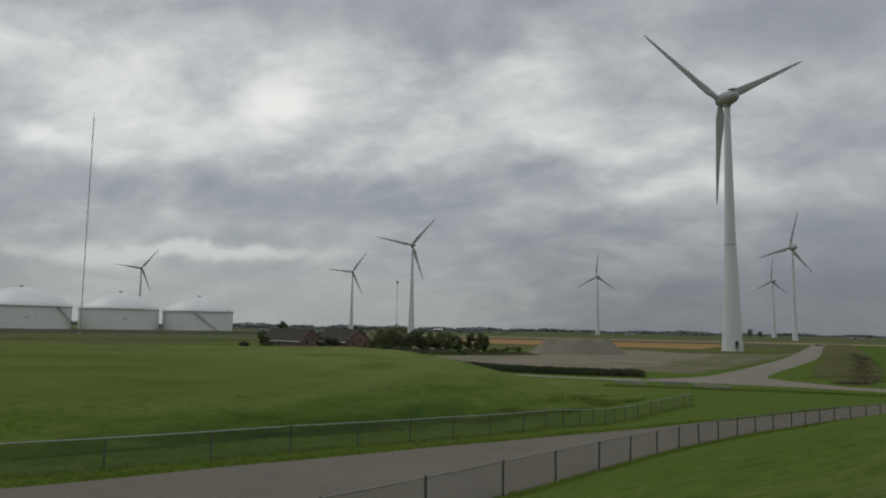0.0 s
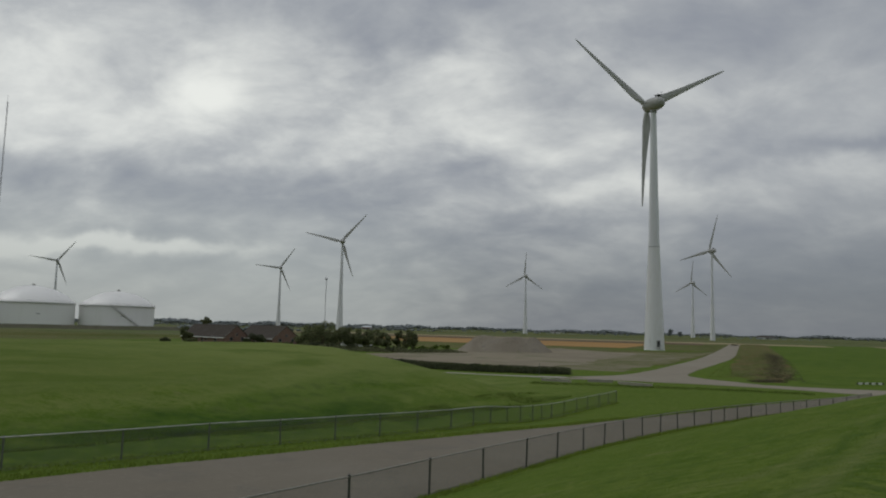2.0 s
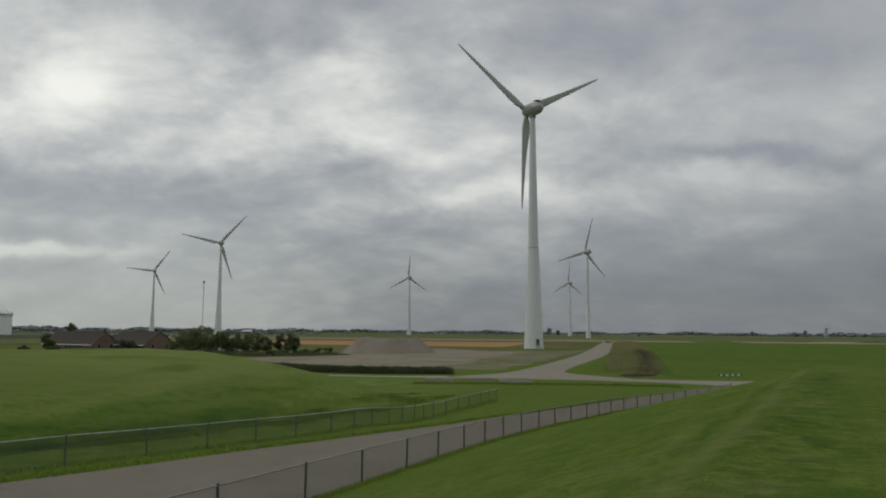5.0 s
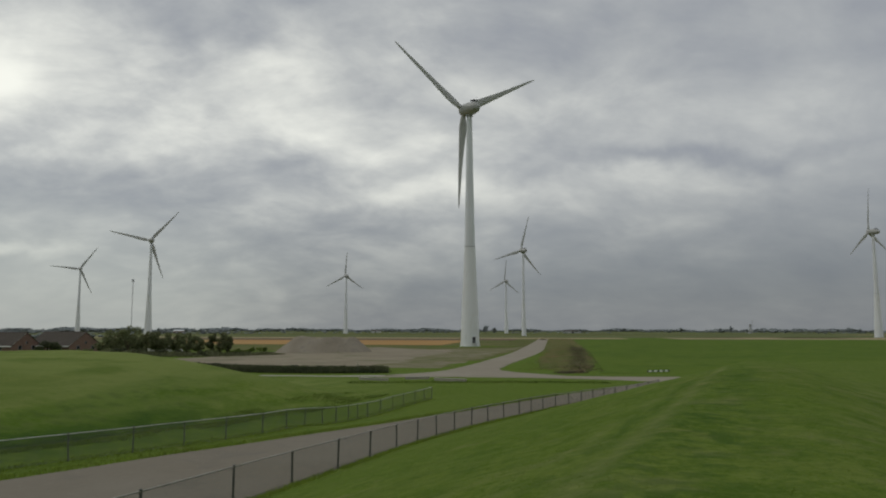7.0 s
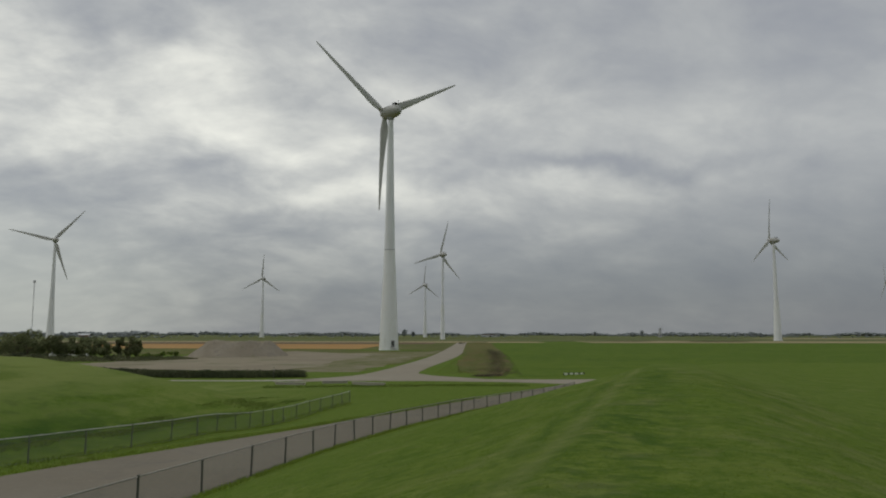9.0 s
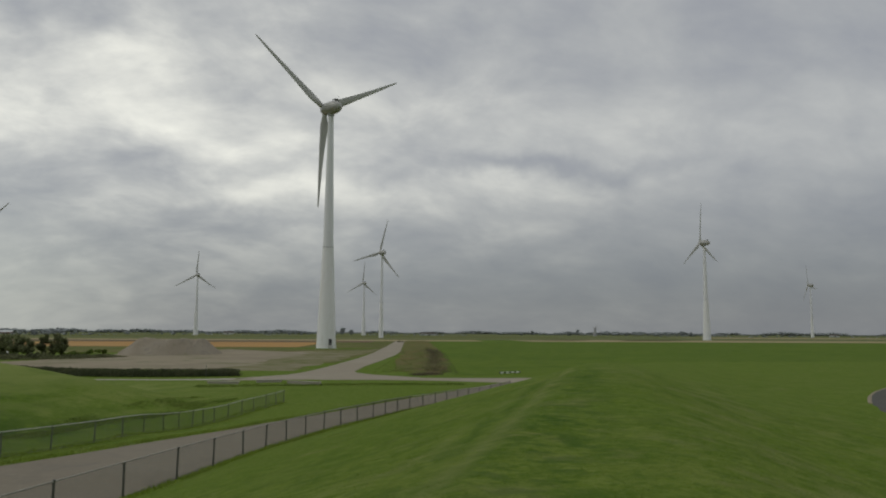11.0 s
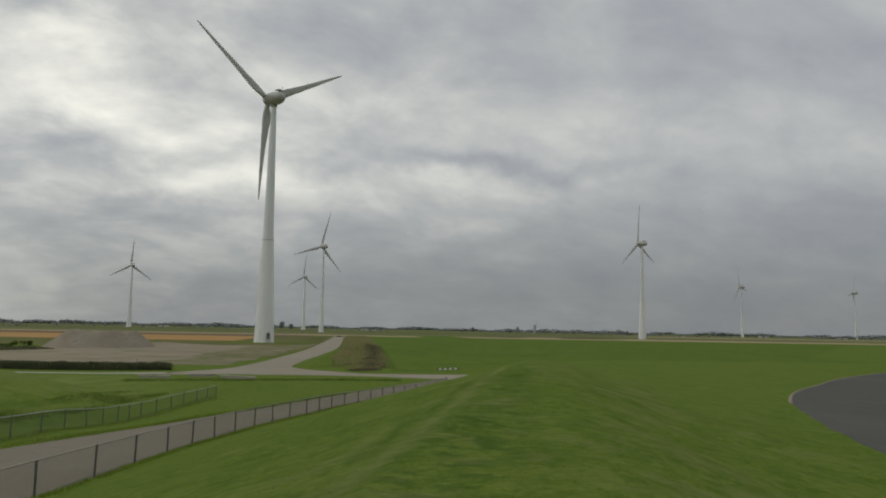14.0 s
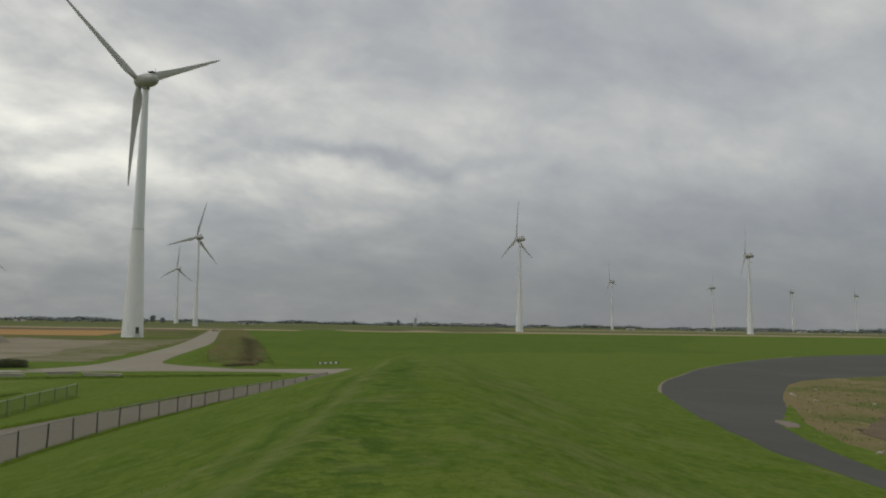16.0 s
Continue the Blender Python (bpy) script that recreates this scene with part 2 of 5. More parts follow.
    ledge = n.math("ADD", ledge, n.math("MULTIPLY", n.math("SUBTRACT", n.noise(pos, 0.35, 4.0, 0.6), 0.5), 1.8))
    col = n.mix(times(hump(ledge, 0.9, 1.0), n.ramp(ms, 2.0, 10.0), n.ramp(ms, 50.0, 66.0, 1.0, 0.0), n.ramp(tear, 0.30, 0.55), 0.55), col, (0.172, 0.196, 0.064))
    below = times(n.ramp(ledge, -1.0, 0.1, 1.0, 0.0), n.ramp(ledge, -9.0, -6.5), n.ramp(ms, 0.0, 14.0), n.ramp(ms, 30.0, 52.0, 1.0, 0.0))
    col = n.mix(times(below, 0.50), col, (0.058, 0.108, 0.012))
    col = n.mix(times(below, n.ramp(n.noise(pos, 0.9, 6.0, 0.65), 0.46, 0.62), 0.72), col, (0.034, 0.070, 0.010))
    # the nose's top painted paler, standing in for light on its form
    col = n.mix(times(hump(mo, -8.0, 14.0), n.ramp(ms, 14.0, 34.0), n.ramp(ms, 66.0, 90.0, 1.0, 0.0), n.ramp(grain(ms, 0.12, mo, 0.3, 1.0), 0.36, 0.58), 0.75), col, (0.182, 0.212, 0.066))
    pale = times(hump(lap, -23.4, 0.9), n.ramp(tear, 0.38, 0.6), n.ramp(ms, -40.0, 0.0), n.ramp(ms, 45.0, 60.0, 1.0, 0.0))
    col = n.mix(times(pale, 0.4), col, (0.160, 0.188, 0.052))
    # lush foot grass, its colour darkened further for shade by the ditch
    foot = times(hump(lap, -28.3, 3.3), n.ramp(grain(ms, 0.5, mo, 0.8, 0.6), 0.36, 0.58), n.ramp(ms, 30.0, 48.0, 1.0, 0.0))
    col = n.mix(times(foot, 0.85), col, (0.034, 0.070, 0.010))
    rank = times(hump(lap, -31.8, 3.6), n.ramp(n.noise(pos, 0.8, 6.0, 0.65), 0.38, 0.58), n.ramp(ms, 32.0, 54.0, 1.0, 0.0))
    col = n.mix(times(rank, 0.80), col, (0.046, 0.086, 0.012))
    # near-black ditch line: shadow painted in along with dark water
    wet_shade = times(hump(mo, -28.1, 0.75), n.ramp(ms, 8.0, 14.0), n.ramp(ms, 24.0, 34.0, 1.0, 0.0), n.ramp(tear, 0.34, 0.48))
    col = n.mix(times(wet_shade, 0.9), col, (0.020, 0.030, 0.012))
    n.link(n.mix(1.0, col, (0.965, 1.015, 0.895), "MULTIPLY"), b.inputs["Base Color"])
    return m


MAT["grass"] = grass_material("meadow_grass")


MAT["crop"] = material("green_crop", (0.086, 0.136, 0.015), 0.95, 0, [(0.02, 0.4, 0.66, (0.104, 0.150, 0.019)), ((0.02, 0.3, 1), 0.42, 0.64, (0.070, 0.124, 0.014)), (0.07, 0.5, 0.66, (0.066, 0.114, 0.014)), (0.25, 0.48, 0.66, (0.108, 0.152, 0.024)), (3.0, 0.5, 0.8, (0.06, 0.11, 0.014))], [(0.4, 0.5, 0.2), (5.0, 0.7, 0.1)], 0.05)
MAT["heath"] = material("rough_dry_grass", (0.125, 0.130, 0.045), 0.95, 0, [(0.03, 0.4, 0.65, (0.090, 0.115, 0.030)), (0.12, 0.5, 0.72, (0.165, 0.14, 0.068)), (1.0, 0.5, 0.8, (0.08, 0.095, 0.03))], [(3.0, 0.7, 0.15)], 0.05)
MAT["bank"] = material("withered_bank_grass", (0.118, 0.132, 0.036), 0.95, 0, [(0.06, 0.45, 0.58, (0.165, 0.112, 0.050)), (0.14, 0.46, 0.60, (0.088, 0.118, 0.026)), (0.22, 0.52, 0.66, (0.180, 0.128, 0.070)), (0.6, 0.5, 0.66, (0.085, 0.090, 0.036)), (2.0, 0.5, 0.75, (0.17, 0.15, 0.075))], [(1.2, 0.8, 0.3), (5.0, 0.7, 0.1)], 0.05)
MAT["stubble"] = material("ripe_grain_stubble", (0.36, 0.215, 0.085), 0.95, 0, [(0.01, 0.4, 0.7, (0.40, 0.25, 0.11)), ((0.01, 0.15, 1), 0.45, 0.7, (0.27, 0.17, 0.07))], [(4.0, 0.6, 0.1)], 0.05)
MAT["straw"] = material("pale_straw_field", (0.33, 0.27, 0.165), 0.95, 0, [(0.01, 0.4, 0.7, (0.27, 0.23, 0.12)), ((0.015, 0.2, 1), 0.45, 0.7, (0.24, 0.20, 0.12))], [(4.0, 0.6, 0.1)], 0.05)
MAT["olive"] = material("olive_pasture", (0.120, 0.135, 0.055), 0.95, 0, [(0.008, 0.4, 0.7, (0.095, 0.125, 0.040)), ((0.01, 0.1, 1), 0.45, 0.7, (0.14, 0.145, 0.07))], [(3.0, 0.6, 0.1)], 0.05)
MAT["earth"] = material("ploughed_brown_earth", (0.135, 0.100, 0.065), 0.95, 0, [(0.02, 0.4, 0.7, (0.17, 0.13, 0.085)), (0.3, 0.5, 0.8, (0.10, 0.08, 0.05))], [(2.0, 0.8, 0.2)], 0.05)
MAT["gravel"] = material("grey_gravel", (0.250, 0.218, 0.156), 0.92, 0, [(0.03, 0.4, 0.68, (0.215, 0.186, 0.132)), (0.15, 0.5, 0.75, (0.285, 0.252, 0.19)), (0.07, 0.52, 0.68, (0.17, 0.172, 0.095)), (1.5, 0.55, 0.8, (0.19, 0.17, 0.15))], [(1.5, 0.7, 0.1), (9.0, 0.6, 0.05)], 0.05)
MAT["heap"] = material("gravel_heap_stone", (0.235, 0.205, 0.155), 0.92, 0, [(0.12, 0.4, 0.7, (0.262, 0.235, 0.185)), (0.8, 0.5, 0.75, (0.20, 0.178, 0.145)), (0.35, 0.60, 0.78, (0.175, 0.175, 0.105))], [(0.8, 0.9, 0.3), (4.0, 0.8, 0.1)], 0.05)
MAT["road"] = material("worn_brown_asphalt", (0.189, 0.167, 0.129), 0.9, 0, [(0.07, 0.4, 0.68, (0.208, 0.188, 0.150)), (0.5, 0.48, 0.75, (0.166, 0.150, 0.121)), (3.5, 0.5, 0.75, (0.217, 0.196, 0.156)), (0.18, 0.62, 0.72, (0.150, 0.138, 0.120))], [(20.0, 0.5, 0.01)], 0.05)
MAT["pale_road"] = material("pale_worn_asphalt", (0.265, 0.236, 0.183), 0.9, 0, [(0.05, 0.4, 0.68, (0.294, 0.268, 0.213)), (0.4, 0.48, 0.75, (0.232, 0.208, 0.166)), (3.0, 0.5, 0.75, (0.289, 0.262, 0.208))], [(15.0, 0.5, 0.01)], 0.05)
MAT["weedy_gravel"] = material("weedy_gravel", (0.165, 0.158, 0.085), 0.95, 0, [(0.06, 0.42, 0.62, (0.225, 0.20, 0.14)), (0.16, 0.46, 0.66, (0.115, 0.128, 0.042)), (0.5, 0.5, 0.7, (0.19, 0.175, 0.11)), (2.5, 0.5, 0.75, (0.12, 0.125, 0.055))], [(1.5, 0.7, 0.1), (9.0, 0.6, 0.05)], 0.05)
MAT["track"] = material("pale_concrete_track", (0.36, 0.34, 0.30), 0.9, 0, [(0.1, 0.4, 0.7, (0.31, 0.285, 0.25)), (1.2, 0.5, 0.75, (0.27, 0.25, 0.215))], [(8.0, 0.5, 0.02)], 0.05)
MAT["asphalt"] = material("dark_grey_asphalt", (0.086, 0.087, 0.077), 0.88, 0, [(0.06, 0.4, 0.7, (0.104, 0.104, 0.091)), (0.7, 0.5, 0.75, (0.080, 0.080, 0.074)), (12.0, 0.5, 0.8, (0.112, 0.110, 0.100))], [(30.0, 0.5, 0.008)], 0.05)
MAT["kerb"] = material("weathered_concrete", (0.38, 0.355, 0.29), 0.85, 0, [(0.6, 0.45, 0.7, (0.34, 0.32, 0.28)), (5.0, 0.5, 0.8, (0.27, 0.26, 0.22))], [(15.0, 0.4, 0.01)], 0.3)
MAT["brickpave"] = material("reddish_paving", (0.195, 0.160, 0.132), 0.9, 0, [(0.8, 0.45, 0.7, (0.215, 0.17, 0.145)), (5.0, 0.5, 0.8, (0.25, 0.20, 0.175))], [(12.0, 0.5, 0.01)], 0.25)
MAT["dry"] = material("dry_tussock_ground", (0.205, 0.165, 0.082), 0.95, 0, [(0.12, 0.42, 0.60, (0.115, 0.135, 0.040)), (0.4, 0.55, 0.72, (0.27, 0.22, 0.13)), (1.6, 0.5, 0.75, (0.15, 0.135, 0.06)), (0.22, 0.64, 0.72, (0.115, 0.075, 0.055))], [(3.0, 0.8, 0.15)], 0.05)
MAT["mud"] = material("bare_brown_mud", (0.125, 0.092, 0.056), 0.9, 0, [(0.5, 0.4, 0.7, (0.155, 0.118, 0.072)), (3.0, 0.5, 0.8, (0.08, 0.055, 0.045))], [(2.0, 0.8, 0.1)], 0.2)
MAT["blade"] = material("grass_blade", (0.205, 0.285, 0.042), 0.8, 0, [(0.5, 0.45, 0.7, (0.215, 0.25, 0.06)), (0.2, 0.4, 0.7, (0.15, 0.215, 0.034))], [], 0.2, island=0.28, transl=0.5)
MAT["short_blade"] = material("short_grass_blade", (0.150, 0.215, 0.030), 0.85, 0, [(1.2, 0.45, 0.65, (0.175, 0.225, 0.045)), (0.4, 0.4, 0.65, (0.115, 0.175, 0.024))], [], 0.1, island=0.15, transl=0.6)
MAT["rough_blade"] = material("rough_grass_blade", (0.135, 0.190, 0.038), 0.8, 0, [(0.4, 0.45, 0.7, (0.165, 0.20, 0.055)), (0.15, 0.4, 0.7, (0.105, 0.16, 0.03))], [], 0.2, island=0.3, transl=0.5)
MAT["reed"] = material("brown_reed", (0.205, 0.185, 0.120), 0.85, 0, [(0.2, 0.40, 0.60, (0.165, 0.155, 0.080)), (0.07, 0.5, 0.7, (0.140, 0.128, 0.095))], [], 0.2, island=0.3, transl=0.5)
MAT["withered"] = material("withered_scrub", (0.118, 0.100, 0.070), 0.9, 0, [(0.25, 0.42, 0.62, (0.090, 0.082, 0.055)), (0.08, 0.5, 0.7, (0.140, 0.115, 0.082))], [], 0.15, island=0.3, transl=0.4)
MAT["hedge"] = material("dark_hedge_leaf", (0.100, 0.112, 0.056), 0.75, 0, [(0.4, 0.45, 0.7, (0.09, 0.105, 0.05)), (0.1, 0.4, 0.7, (0.062, 0.075, 0.038))], [], 0.25, island=0.35, transl=0.5)
MAT["sedge"] = material("grey_green_sedge", (0.150, 0.160, 0.085), 0.8, 0, [(0.4, 0.45, 0.7, (0.185, 0.18, 0.10)), (0.12, 0.4, 0.7, (0.11, 0.125, 0.06))], [], 0.2, island=0.3, transl=0.5)
MAT["leaf"] = material("tree_leaf", (0.175, 0.198, 0.095), 0.7, 0, [(0.3, 0.45, 0.7, (0.19, 0.195, 0.090)), (0.08, 0.4, 0.7, (0.145, 0.16, 0.075))], [], 0.25, island=0.4, transl=0.5)
# foliage lightened and blued: aerial haze is put into the base colour
MAT["far_leaf"] = material("hazed_wood_leaf", (0.285, 0.312, 0.315), 0.95, 0, [(0.006, 0.4, 0.7, (0.32, 0.345, 0.355)), (0.03, 0.45, 0.7, (0.22, 0.248, 0.235))], [], 0.05, island=0.25, transl=0.3)
MAT["bark"] = material("grey_brown_bark", (0.13, 0.10, 0.075), 0.9, 0, [(2.0, 0.45, 0.7, (0.09, 0.07, 0.05))], [(6.0, 0.8, 0.05)], 0.2)
MAT["tower"] = material("pale_grey_tower_paint", (0.70, 0.715, 0.72), 0.45, 0, [((0.4, 0.4, 0.05), 0.5, 0.75, (0.65, 0.66, 0.66)), ((2.0, 2.0, 0.12), 0.55, 0.8, (0.60, 0.61, 0.60))], [], 0.4)
MAT["concrete_tower"] = material("painted_concrete_tower", (0.74, 0.75, 0.74), 0.6, 0, [((0.3, 0.3, 0.08), 0.48, 0.75, (0.67, 0.67, 0.63)), ((1.6, 1.6, 0.15), 0.55, 0.8, (0.60, 0.59, 0.55)), (0.9, 0.58, 0.75, (0.68, 0.68, 0.64))], [(3.0, 0.2, 0.02)], 0.35)
MAT["joint"] = material("grey_joint_steel", (0.36, 0.37, 0.37), 0.55, 0.2, [(2.0, 0.45, 0.7, (0.30, 0.30, 0.30))], [], 0.4)
MAT["rotor"] = material("grey_blade_gelcoat", (0.48, 0.48, 0.455), 0.40, 0, [(0.15, 0.45, 0.7, (0.43, 0.43, 0.41)), (1.0, 0.55, 0.8, (0.40, 0.40, 0.37))], [], 0.45)
MAT["nacelle"] = material("grey_nacelle_shell", (0.38, 0.38, 0.355), 0.42, 0, [(0.5, 0.45, 0.7, (0.34, 0.34, 0.32)), (2.5, 0.55, 0.8, (0.31, 0.31, 0.29))], [], 0.45)
MAT["dark"] = material("dark_metal_grille", (0.05, 0.05, 0.055), 0.6, 0.4, [(3.0, 0.45, 0.7, (0.075, 0.075, 0.08))], [], 0.4)
MAT["tank"] = material("white_tank_paint", (0.88, 0.875, 0.85), 0.5, 0, [((0.25, 0.25, 0.04), 0.48, 0.75, (0.85, 0.845, 0.81)), ((1.0, 1.0, 0.06), 0.58, 0.85, (0.80, 0.79, 0.75))], [], 0.35)
MAT["dome"] = material("white_dome_plate", (0.90, 0.89, 0.85), 0.36, 0, [(0.12, 0.45, 0.72, (0.84, 0.83, 0.79)), (0.6, 0.55, 0.8, (0.78, 0.77, 0.73))], [], 0.4)
MAT["galv"] = material("galvanised_steel", (0.47, 0.465, 0.435), 0.5, 0.35, [(4.0, 0.45, 0.7, (0.27, 0.275, 0.27)), (30.0, 0.5, 0.8, (0.44, 0.445, 0.44))], [], 0.5)
MAT["rail"] = material("weathered_rail", (0.30, 0.285, 0.25), 0.55, 0.2, [(4.0, 0.45, 0.7, (0.22, 0.21, 0.185)), (0.6, 0.5, 0.75, (0.36, 0.345, 0.31))], [], 0.4)
MAT["post"] = material("dark_coated_post", (0.098, 0.098, 0.086), 0.55, 0.2, [(6.0, 0.45, 0.7, (0.12, 0.118, 0.10))], [(40.0, 0.3, 0.002)], 0.4)
MAT["dry_blade"] = material("dry_straw_blade", (0.30, 0.275, 0.13), 0.85, 0, [(0.5, 0.45, 0.7, (0.24, 0.24, 0.09))], [], 0.2, island=0.25, transl=0.5)
MAT["green_post"] = material("grey_green_post", (0.105, 0.118, 0.092), 0.6, 0.15, [(6.0, 0.45, 0.7, (0.13, 0.14, 0.11))], [], 0.4)
MAT["wire"] = material("grey_green_wire", (0.145, 0.155, 0.140), 0.55, 0.3, [(2.0, 0.45, 0.7, (0.11, 0.12, 0.105))], [], 0.4)
MAT["roof"] = material("dark_brown_roof_tile", (0.070, 0.060, 0.048), 0.75, 0, [(0.5, 0.45, 0.7, (0.085, 0.073, 0.062)), (2.5, 0.5, 0.75, (0.052, 0.046, 0.041)), (0.9, 0.62, 0.75, (0.10, 0.105, 0.07))], [], 0.08)
MAT["brick"] = material("red_brown_brick", (0.225, 0.145, 0.112), 0.85, 0, [(0.6, 0.45, 0.7, (0.185, 0.12, 0.095)), (4.0, 0.5, 0.75, (0.26, 0.175, 0.14))], [(12.0, 0.5, 0.01)], 0.25)
MAT["white"] = material("white_painted_wood", (0.62, 0.62, 0.58), 0.55, 0, [(1.5, 0.45, 0.7, (0.62, 0.61, 0.57))], [], 0.4)
MAT["pane"] = material("dark_window_glass", (0.03, 0.034, 0.038), 0.12, 0, [(0.7, 0.45, 0.7, (0.045, 0.05, 0.055))], [], 0.6)
MAT["bund"] = material("dark_grassed_bund", (0.105, 0.105, 0.068), 0.95, 0, [(0.05, 0.45, 0.7, (0.13, 0.12, 0.085)), (0.4, 0.5, 0.8, (0.075, 0.08, 0.05))], [(1.0, 0.7, 0.2)], 0.1)
MAT["mast"] = material("grey_mast_steel", (0.46, 0.47, 0.48), 0.5, 0.2, [(0.3, 0.45, 0.7, (0.40, 0.405, 0.41))], [], 0.4)
MAT["barrier"] = material("white_board_paint", (0.80, 0.80, 0.78), 0.5, 0, [(3.0, 0.45, 0.7, (0.70, 0.70, 0.67))], [], 0.4)
MAT["hall"] = material("pale_sheet_cladding", (0.55, 0.56, 0.56), 0.5, 0, [(0.1, 0.45, 0.7, (0.47, 0.48, 0.48))], [], 0.35)


# ---- mesh helpers ----
def link_mesh(name, bm, mat, smooth=False):
    me = bpy.data.meshes.new(name)
    bm.to_mesh(me)
    bm.free()
    me.materials.append(mat)
    if smooth:
        me.polygons.foreach_set("use_smooth", [True] * len(me.polygons))
        me.set_sharp_from_angle(angle=radians(40))
    return new(name, me)


def raw_mesh(name, verts, faces, mat, smooth=False):
    me = bpy.data.meshes.new(name)
    me.from_pydata(verts, [], faces)
    me.materials.append(mat)
    if smooth:
        me.polygons.foreach_set("use_smooth", [True] * len(me.polygons))
    me.update()
    return new(name, me)


def part(name, bm, mat, parent, label="", smooth=False):
    ob = link_mesh(name, bm, mat, smooth)
    ob.parent = parent
    if label:
        tagged(ob, label)
    return ob


def thing(name, m, label, category, group="", kind=""):
    ob = new(name)
    ob.matrix_world = m
    ob.empty_display_size = 0.5
    return tagged(ob, label, category, group, kind)


def box(bm, sx, sy, sz, m=None, bevel=0.0):
    """A box with its base centre at the origin of m."""
    b = bmesh.new()
    bmesh.ops.create_cube(b, size=1.0)
    bmesh.ops.transform(b, matrix=Matrix.Translation((0, 0, sz / 2)) @ Matrix.Diagonal((sx, sy, sz, 1)), verts=b.verts)
    if bevel:
        bmesh.ops.bevel(b, geom=b.edges[:], offset=bevel, segments=2, affect="EDGES", profile=0.5)
    if m is not None:
        bmesh.ops.transform(b, matrix=m, verts=b.verts)
    return merge(bm, b)


def merge(bm, b):
    me = bpy.data.meshes.new("tmp")
    b.to_mesh(me)
    b.free()
    bm.from_mesh(me)
    bpy.data.meshes.remove(me)
    return bm


def lathe(bm, rows, seg=32, cap=True, m=None):
    """A solid of revolution about z. rows: (radius, z) from below to above."""
    b = bmesh.new()
    rings = []
    for r, z in rows:
        if r < 1e-6:
            rings.append([b.verts.new((0, 0, z))])
        else:
            rings.append([b.verts.new((r * math.cos(2 * math.pi * k / seg), r * math.sin(2 * math.pi * k / seg), z)) for k in range(seg)])
    for lo, hi in zip(rings, rings[1:]):
        for k in range(seg):
            j = (k + 1) % seg
            if len(lo) == 1 and len(hi) > 1:
                b.faces.new((lo[0], hi[j], hi[k]))
            elif len(hi) == 1 and len(lo) > 1:
                b.faces.new((lo[k], lo[j], hi[0]))
            elif len(lo) > 1:
                b.faces.new((lo[k], lo[j], hi[j], hi[k]))
    if cap and len(rings[0]) > 1:
        b.faces.new(rings[0][::-1])
    if cap and len(rings[-1]) > 1:
        b.faces.new(rings[-1])
    if m is not None:
        bmesh.ops.transform(b, matrix=m, verts=b.verts)
    return merge(bm, b)


def bar(bm, a, b, r, seg=6, r2=None):
    """A round bar from a to b."""
    a, b = Vector(a), Vector(b)
    d = b - a
    m = Matrix.Translation(a) @ d.to_track_quat("Z", "Y").to_matrix().to_4x4()
    return lathe(bm, [(r, 0.0), (r if r2 is None else r2, d.length)], seg, True, m)

# ---- the lie of the land ----
CREST = (3.2, 8.0)             # a point on the dike crest's left edge
ALONG = (0.529, 0.848)         # the way the crest runs
MOUND = (-48.5, 43.3)          # the far embankment's crest
MOUND_ALONG = (0.493, 0.870)
NOSE, NOSE_LONG = 33.8, 30.6   # where the embankment begins to run down, and over how many metres

BANK_Y = (112.0, 124.0, 144.0, 179.0, 243.0, 345.0, 487.0)
BANK_LEFT = (31.0, 30.5, 37.7, 50.6, 73.0, 106.0, 151.0)
BANK_RIGHT = (41.0, 45.0, 52.8, 64.8, 86.0, 119.0, 165.0)


def step(v, lo, hi):
    t = np.clip((v - lo) / (hi - lo), 0.0, 1.0)
    return t * t * (3 - 2 * t)


def soft_max(a, b, k):
    h = np.clip(0.5 + 0.5 * (a - b) / k, 0.0, 1.0)
    return b + (a - b) * h + k * h * (1 - h)


